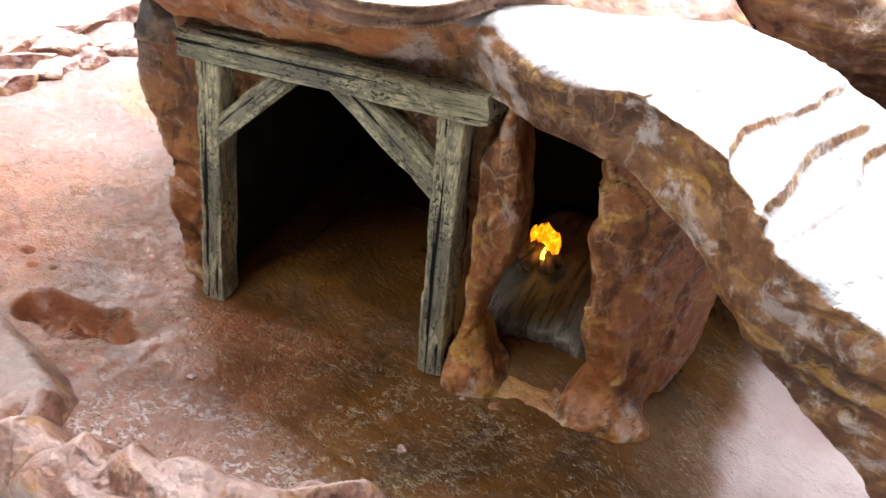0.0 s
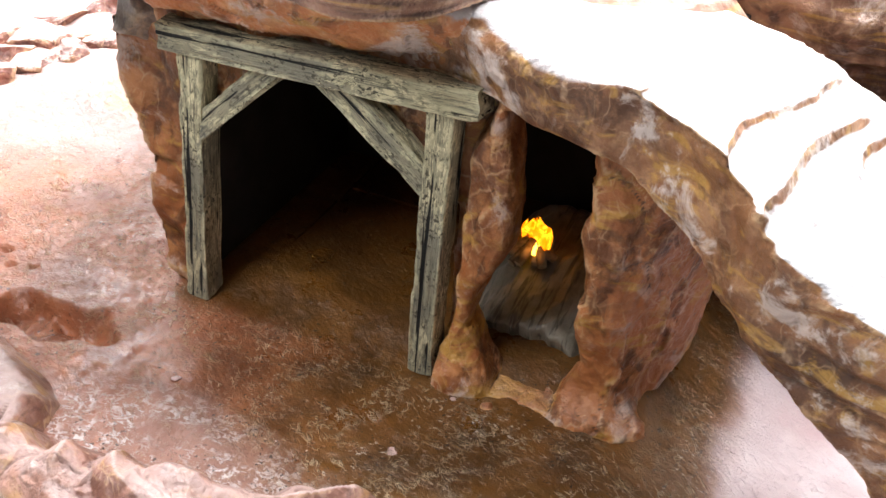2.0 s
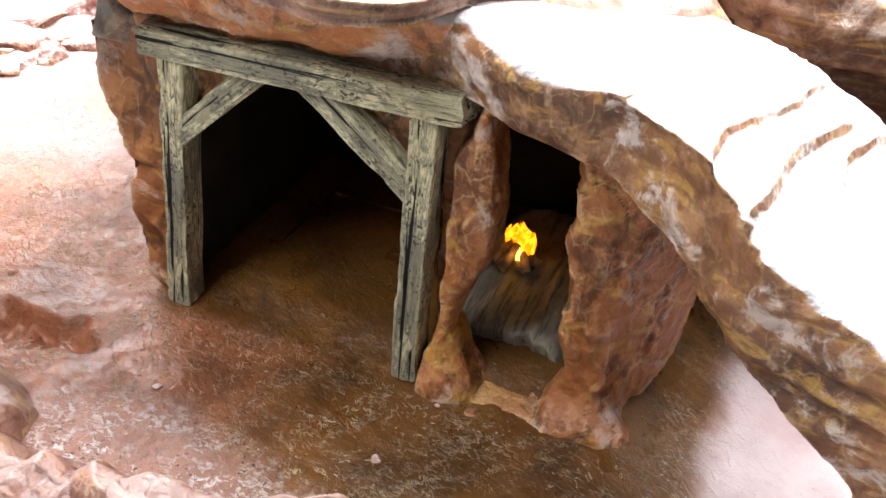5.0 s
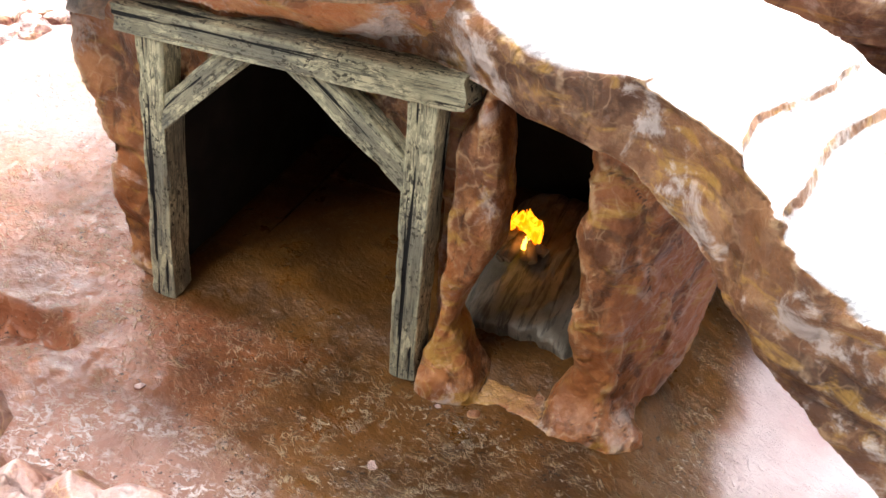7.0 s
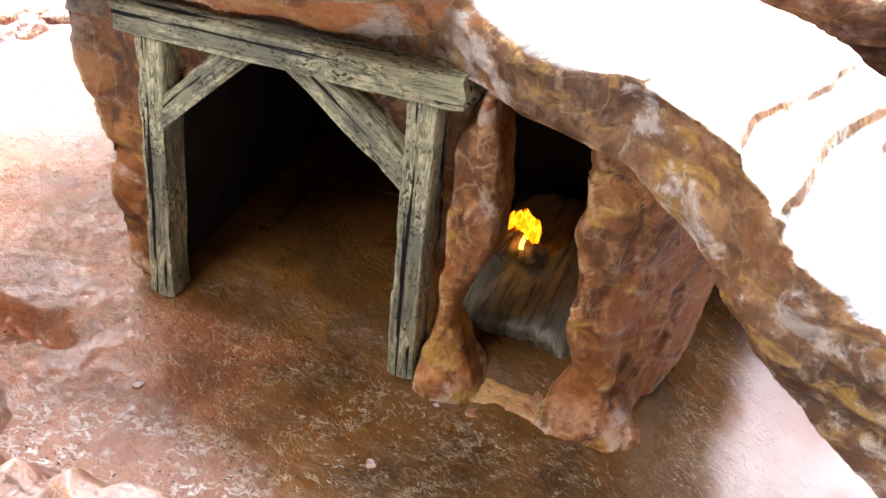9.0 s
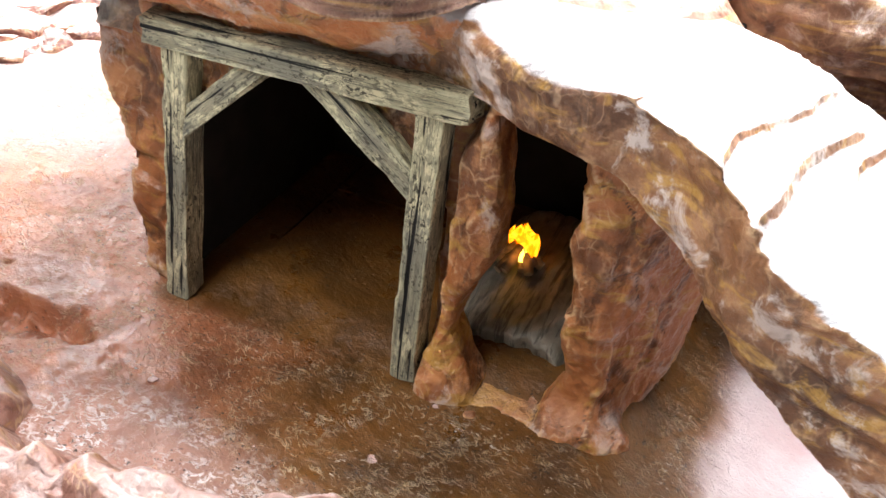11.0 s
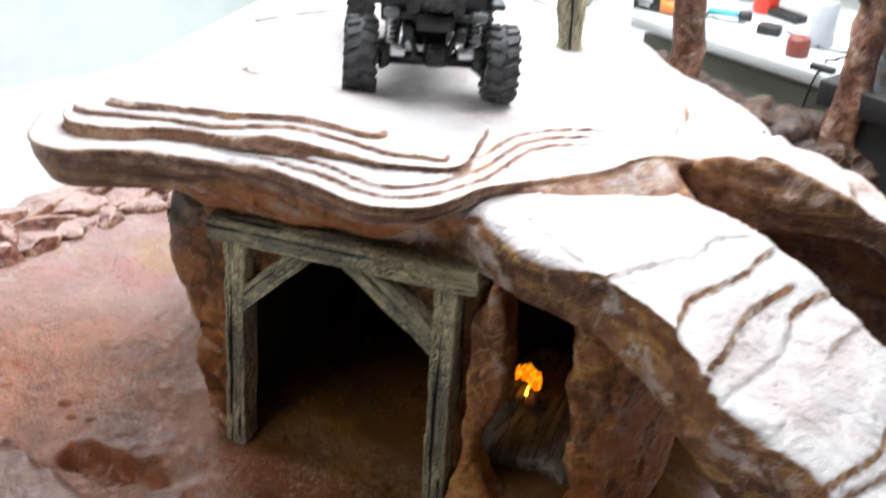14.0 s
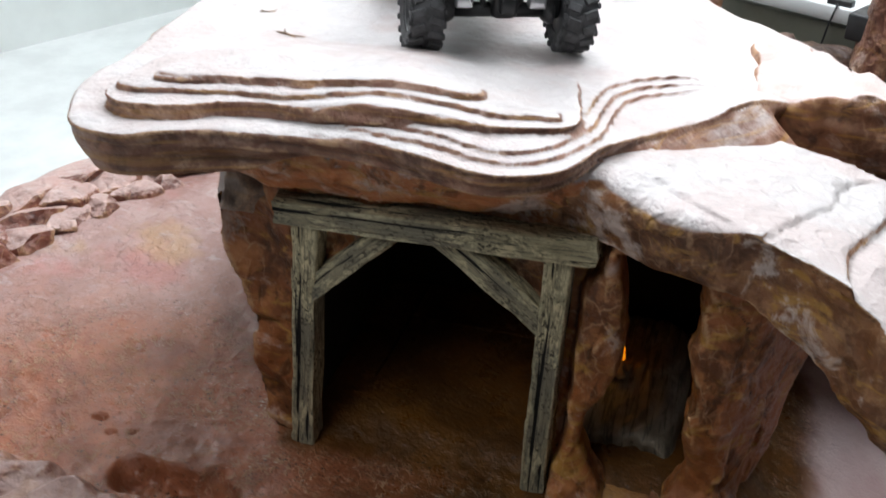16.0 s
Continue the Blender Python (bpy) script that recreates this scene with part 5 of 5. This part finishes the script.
for k in range(5):
    x, y = -0.40 + 0.09 * k, 1.44 + 0.03 * (k % 3)
    pts = [(x, y, 0.003)]
    a = cable_rng.uniform(0, 6)
    for _ in range(7):
        a += cable_rng.uniform(-1.1, 1.1)
        x, y = x + 0.02 * math.cos(a), min(max(y + 0.014 * math.sin(a), 1.35), 1.62)
        pts.append((x, y, 0.003))
    wire = part("cable", tube(curve(pts, 5).tolist(), 0.0022, 6), M_BLACK, None, at=on_desk(0, 0))
    tagged(wire, "thin black cable lying on the desk", "cable", "cables on the desk")
hang = part("cable", tube(curve([(-0.05, 1.36, 0.004), (-0.015, 1.33, 0.004), (-0.006, 1.305, -0.006), (-0.015, 1.30, -0.06), (-0.03, 1.30, -0.2), (-0.03, 1.31, -0.5)], 6).tolist(), 0.0022, 6), M_BLACK, None, at=on_desk(0, 0))
tagged(hang, "black cable hanging over the desk edge", "cable")
strip = part("black_strip", block(0.05, 0.02, 0.012, 0.002), M_BLACK, None, at=on_desk(-0.01, 1.335, 5))
tagged(strip, "small black plug strip on the desk edge", "plug strip")
shelf = holder("wall_shelf", ROOM @ pose(-0.12, Y1, DZ + 0.215), "brown wooden shelf on the white wall", "shelf")
part("board", block(0.75, 0.16, 0.02, 0.002, pose(0, -0.08, 0)), M_SHELFWOOD, shelf)
part("upright", block(0.02, 0.15, 0.215, 0.002, pose(-0.365, -0.076, -0.215)), M_SHELFWOOD, shelf)
for k, (mat_, r) in enumerate(((M_DESK, 0.02), (M_YELLOW, 0.016), (M_GREYPLAST, 0.02))):
    pot = part("paint_pot", lathe([(r, 0), (r, 0.035), (r * 0.8, 0.042)], 16), mat_, None, at=ROOM @ pose(0.0 + 0.06 * k, Y1 - 0.1, DZ + 0.235))
    tagged(pot, "small paint pot on the shelf", "paint pot", "paint pots")
side = holder("side_cabinet", ROOM @ pose(0.43, 1.42, FLOOR_Z), "black cabinet with a flat top beside the desk", "cabinet")
part("carcass", block(0.68, 0.40, 0.83, 0.004), M_BLACK, side)
part("top", block(0.72, 0.44, 0.05, 0.004, pose(0, 0, 0.83)), M_BLACK, side)
stereo = holder("stereo", ROOM @ pose(0.265, 1.365, FLOOR_Z + 0.88), "silver rounded stereo on the black cabinet top", "stereo")
part("body", block(0.34, 0.13, 0.15, 0.045, None, 5), M_SILVER, stereo)
for sx in (-0.1, 0.1):
    part("speaker_cone", lathe([(0.048, 0), (0.046, 0.006), (0.03, 0.002), (0.012, 0.004), (0.008, 0.008)], 24, pose(sx, -0.064, 0.075, 90, 0, 0)), M_GREYPLAST, stereo)

# ---- roller blind and plank bridge ----
blind = holder("roller_blind", ROOM @ pose(-2.25, Y1 - 0.03, FLOOR_Z), "pale teal slatted blind on the far wall", "blind")
slat = part("slat", block(1.9, 0.016, 0.044, 0.004, pose(0, 0, 0)), M_TEAL, blind, at=pose(0, 0, 0.05))
for k in range(1, 36):
    more = new("slat", slat.data)
    more.parent = blind
    more.matrix_basis = pose(0, 0, 0.05 + 0.05 * k, 8)
bridge = holder("plank_bridge", ROOM @ pose(0, 0, 0.425), "bleached plank bridge with ragged ends behind the slab", "bridge")
plank_rng = random.Random(4)
for k in range(7):
    y = 0.80 + 0.058 * k
    x1 = -0.20 - 0.035 * k + plank_rng.uniform(-0.015, 0.015)
    m, length = between((x1 - 0.5, y, 0.012 + 0.004 * (k % 2)), (x1, y + plank_rng.uniform(-0.01, 0.01), 0.012))
    part("plank", timber(length, 0.016, 0.041, 11 + k), M_PALEWOOD, bridge, at=m)
# black board added below, so the gaps between planks look shaded
part("gap_shade_board", block(0.46, 0.40, 0.008, 0.002, pose(-0.62, 0.97, -0.03)), M_BLACK, bridge)
for y in (0.80, 1.14):
    part("stringer", block(0.5, 0.02, 0.02, 0.002, pose(-0.62, y + 0.0, -0.022)), M_PALEWOOD, bridge)

# ---- driftwood posts and the plank bridge ----
def gnarl(bm, seed):
    bm.normal_update()
    for v in bm.verts:
        q = np.array([[v.co.x + seed, v.co.y, v.co.z * 0.5]])
        v.co += v.normal * float(0.006 * fbm(q, 26, 3)[0] + 0.004 * crumple(q, 16, 2.2)[0])
    return bm


def trunk(name, points, radii, label, material, seed, branch=None):
    ob = holder(name, pose(0, 0, 0), label, "post", "posts of the course")
    line = curve(points, 10)
    rr = np.interp(np.linspace(0, 1, len(line)), np.linspace(0, 1, len(radii)), radii)
    part("trunk", gnarl(tube(line.tolist(), rr.tolist(), 22), seed), material, ob)
    if branch:
        bl = curve(branch[0], 8)
        part("branch", gnarl(tube(bl.tolist(), np.linspace(branch[1], branch[2], len(bl)).tolist(), 16), seed), material, ob)


trunk("post_trunk", [(0.278, 0.60, 0.405), (0.276, 0.605, 0.52), (0.272, 0.61, 0.7), (0.275, 0.61, 1.0)], [0.024, 0.022, 0.022, 0.02],
      "grey weathered wooden post on the pale slab", M_WOOD, 1)
trunk("post_trunk", [(0.395, 1.05, 0.18), (0.395, 1.05, 0.33), (0.385, 1.05, 0.5), (0.38, 1.05, 0.8)], [0.036, 0.031, 0.03, 0.028],
      "red-brown gnarled post behind the slab", M_TRUNK, 2, ([(0.384, 1.04, 0.5), (0.43, 1.03, 0.56), (0.50, 1.02, 0.64)], 0.02, 0.016))
trunk("post_trunk", [(0.70, 0.98, 0.05), (0.705, 1.0, 0.2), (0.722, 1.0, 0.42), (0.745, 1.0, 0.6), (0.76, 1.0, 0.8)], [0.055, 0.036, 0.032, 0.03, 0.03],
      "red-brown gnarled leaning post with a fork", M_TRUNK, 5, ([(0.735, 1.0, 0.47), (0.69, 0.99, 0.535), (0.63, 0.98, 0.62)], 0.026, 0.02))


def back_rock(X, Y, Z):
    top = np.interp(X, [0.2, 0.275, 0.345, 0.44, 0.54, 0.6, 0.65, 0.75, 0.9, 1.2], [0.28, 0.335, 0.32, 0.275, 0.255, 0.25, 0.235, 0.19, 0.17, 0.15])
    top = top - 1.2 * np.clip(0.97 - Y, 0, 1) - 1.5 * np.clip(Y - 1.08, 0, 1)
    return np.maximum.reduce([Z - top, 0.25 - X, X - 1.25, -0.06 - Z]) * 0.6


hill = sculpt("back_rock", (0.2, 0.7, -0.07), (1.3, 1.24, 0.4), 0.008, back_rock,
              lambda p, n: 0.016 * fbm(p, 8, 2) + 0.010 * crumple(p * np.array([0.6, 0.6, 2.2]), 8, 2.2) + 0.004 * crumple(p, 24, 1.6, 2.0), M_DARKROCK)
tagged(hill, "dark brown crumpled rocks at the back of the course", "rock")

# ---- crawler truck on the slab ----
TRUCK = pose(0.177, 0.262, 0.466, 0, 3.6, 27)
truck = holder("model_truck", TRUCK, "black and grey model rock crawler with a rear spare wheel", "model truck")


def tyre_mesh(r=0.052, w=0.042):
    prof = [(r * 0.56, -w * 0.42), (r * 0.72, -w * 0.5), (r * 0.88, -w * 0.48), (r * 0.94, -w * 0.40), (r * 0.95, 0), (r * 0.94, w * 0.40), (r * 0.88, w * 0.48), (r * 0.72, w * 0.5), (r * 0.56, w * 0.42)]
    bm = lathe(prof, 40, None, True)
    lugs = 17
    for k in range(lugs):
        for s in (-1, 1):
            a = 360 * (k + 0.25 * s) / lugs
            m = pose(0, 0, 0, 0, 0, a) @ pose(r * 0.95, 0, s * w * 0.26, 0, 0, 0) @ pose(0, 0, 0, 20 * s, 0, 0)
            bm = merge(bm, block(r * 0.12, r * 0.20, w * 0.42, 0.0012, m @ pose(0, 0, -w * 0.21), 1))
            m2 = pose(0, 0, 0, 0, 0, a + 8 * s) @ pose(r * 0.88, 0, s * w * 0.5)
            bm = merge(bm, block(r * 0.14, r * 0.14, w * 0.10, 0.001, m2 @ pose(0, 0, -w * 0.05), 1))
    return bm


def rim_mesh(r=0.052, w=0.042):
    bm = lathe([(r * 0.58, -w * 0.40), (r * 0.60, -w * 0.36), (r * 0.50, -w * 0.30), (r * 0.5, w * 0.22), (r * 0.60, w * 0.36), (r * 0.58, w * 0.40), (r * 0.47, w * 0.38), (r * 0.42, w * 0.25), (r * 0.2, w * 0.2), (r * 0.17, w * 0.34), (r * 0.1, w * 0.36)], 32)
    for k in range(6):
        a = 2 * math.pi * k / 6
        bm = merge(bm, lathe([(r * 0.035, 0), (r * 0.035, w * 0.06)], 6, Matrix.Translation((r * 0.31 * math.cos(a), r * 0.31 * math.sin(a), w * 0.22))))
    return bm


def make_wheel(parent, m, rim_material):
    tyre = part("tyre", tyre_mesh(), M_RUBBER, parent, at=m, smooth=False)
    part("rim", rim_mesh(), rim_material, tyre, "silver wheel rim" if rim_material is M_CHROME else "")


R = 0.052
for sx in (-1, 1):
    for y in (0.0, 0.31):
        make_wheel(truck, pose(sx * 0.095, y, R, 0, sx * 90, 0), M_TRUCKGREY)
make_wheel(truck, pose(0.003, -0.047, 0.187, 90, 0, 0), M_CHROME)
for y in (0.0, 0.31):
    part("axle", merge(tube([(-0.075, y, R), (0.075, y, R)], 0.0095, 12), block(0.034, 0.04, 0.036, 0.009, pose(0.006, y, R - 0.008), 3), block(0.02, 0.02, 0.02, 0.004, pose(0.006, y - 0.022, R + 0.002)),
                       block(0.02, 0.026, 0.03, 0.003, pose(-0.066, y, R - 0.008)), block(0.02, 0.026, 0.03, 0.003, pose(0.066, y, R - 0.008))), M_BLACK, truck)
for sx in (-1, 1):
    part("chassis_rail", block(0.012, 0.40, 0.018, 0.002, pose(sx * 0.035, 0.155, 0.088)), M_BLACK, truck)
    part("shock", merge(tube([(sx * 0.052, 0.012, 0.06), (sx * 0.042, 0.02, 0.15)], 0.007, 10), tube([(sx * 0.054, 0.011, 0.052), (sx * 0.052, 0.012, 0.062)], 0.004, 8)), M_TRUCKGREY, truck)
    part("link", tube([(sx * 0.04, 0.005, 0.046), (sx * 0.03, 0.14, 0.075)], 0.004, 8), M_CHROME, truck)
    part("upper_link", tube([(sx * 0.014, 0.0, 0.072), (sx * 0.036, 0.10, 0.095)], 0.0035, 8), M_BLACK, truck)
    part("rear_lamp", block(0.02, 0.008, 0.012, 0.002, pose(sx * 0.058, -0.035, 0.116)), M_GREYPLAST, truck, "pale rear lamp")
    part("fender", block(0.022, 0.13, 0.01, 0.004, pose(sx * 0.08, 0.03, 0.132)), M_TRUCKGREY, truck)
    part("fender", block(0.034, 0.15, 0.012, 0.004, pose(sx * 0.088, 0.31, 0.128)), M_TRUCKGREY, truck)
    part("cage_post", tube([(sx * 0.072, -0.02, 0.13), (sx * 0.066, 0.0, 0.25)], 0.005, 8), M_BLACK, truck)
    part("cage_rail", tube([(sx * 0.066, 0.0, 0.25), (sx * 0.066, 0.18, 0.255)], 0.005, 8), M_BLACK, truck)
part("skid_plate", block(0.05, 0.12, 0.012, 0.003, pose(0, 0.155, 0.076)), M_BLACK, truck)
part("underbody", merge(block(0.118, 0.26, 0.05, 0.008, pose(0, 0.17, 0.082)), block(0.06, 0.1, 0.04, 0.01, pose(0, 0.1, 0.052))), M_BLACK, truck, "dark underbody tray")
part("drive_shaft", tube([(0.006, 0.01, 0.054), (0.0, 0.15, 0.072), (0.006, 0.30, 0.054)], 0.005, 10), M_TRUCKGREY, truck)
for sx in (-1, 1):
    part("coil_spring", tube([(sx * (0.057 + 0.007 * math.cos(k * 0.9)), -0.004 + 0.007 * math.sin(k * 0.9), 0.062 + 0.0011 * k) for k in range(64)], 0.0016, 6), M_CHROME, truck, "bright coil spring")
    part("shock_cap", lathe([(0.009, 0), (0.010, 0.003), (0.010, 0.016), (0.006, 0.02)], 14, pose(sx * 0.057, -0.004, 0.132)), M_CHROME, truck, "silver shock cap")
    part("link_mount", block(0.022, 0.016, 0.014, 0.003, pose(sx * 0.046, -0.012, 0.058)), M_CHROME, truck, "silver link mount")
part("bumper", merge(block(0.05, 0.016, 0.022, 0.003, pose(0, -0.03, 0.10)), block(0.11, 0.012, 0.010, 0.003, pose(0, -0.024, 0.112))), M_BLACK, truck)
for sx in (-1, 1):
    part("battery_tray", block(0.03, 0.07, 0.024, 0.003, pose(sx * 0.055, 0.05, 0.096)), M_BLACK, truck)
    part("sway_bar", tube([(sx * 0.02, -0.012, 0.06), (sx * 0.034, -0.016, 0.098)], 0.004, 8), M_BLACK, truck)
    part("hub", lathe([(0.016, 0), (0.018, 0.004), (0.012, 0.014)], 14, pose(sx * 0.07, 0, R, 0, sx * -90, 0)), M_TRUCKGREY, truck)
    part("mount", block(0.016, 0.012, 0.03, 0.002, pose(sx * 0.03, -0.03, 0.122)), M_BLACK, truck)
part("tailgate", block(0.05, 0.02, 0.03, 0.003, pose(0, -0.016, 0.115)), M_TRUCKGREY, truck)
part("body_tub", merge(block(0.15, 0.18, 0.075, 0.006, pose(0, 0.07, 0.125)), block(0.13, 0.2, 0.05, 0.01, pose(0, 0.26, 0.125))), M_TRUCKGREY, truck)
part("cabin", block(0.14, 0.14, 0.075, 0.012, pose(0, 0.10, 0.195)), M_BLACK, truck)
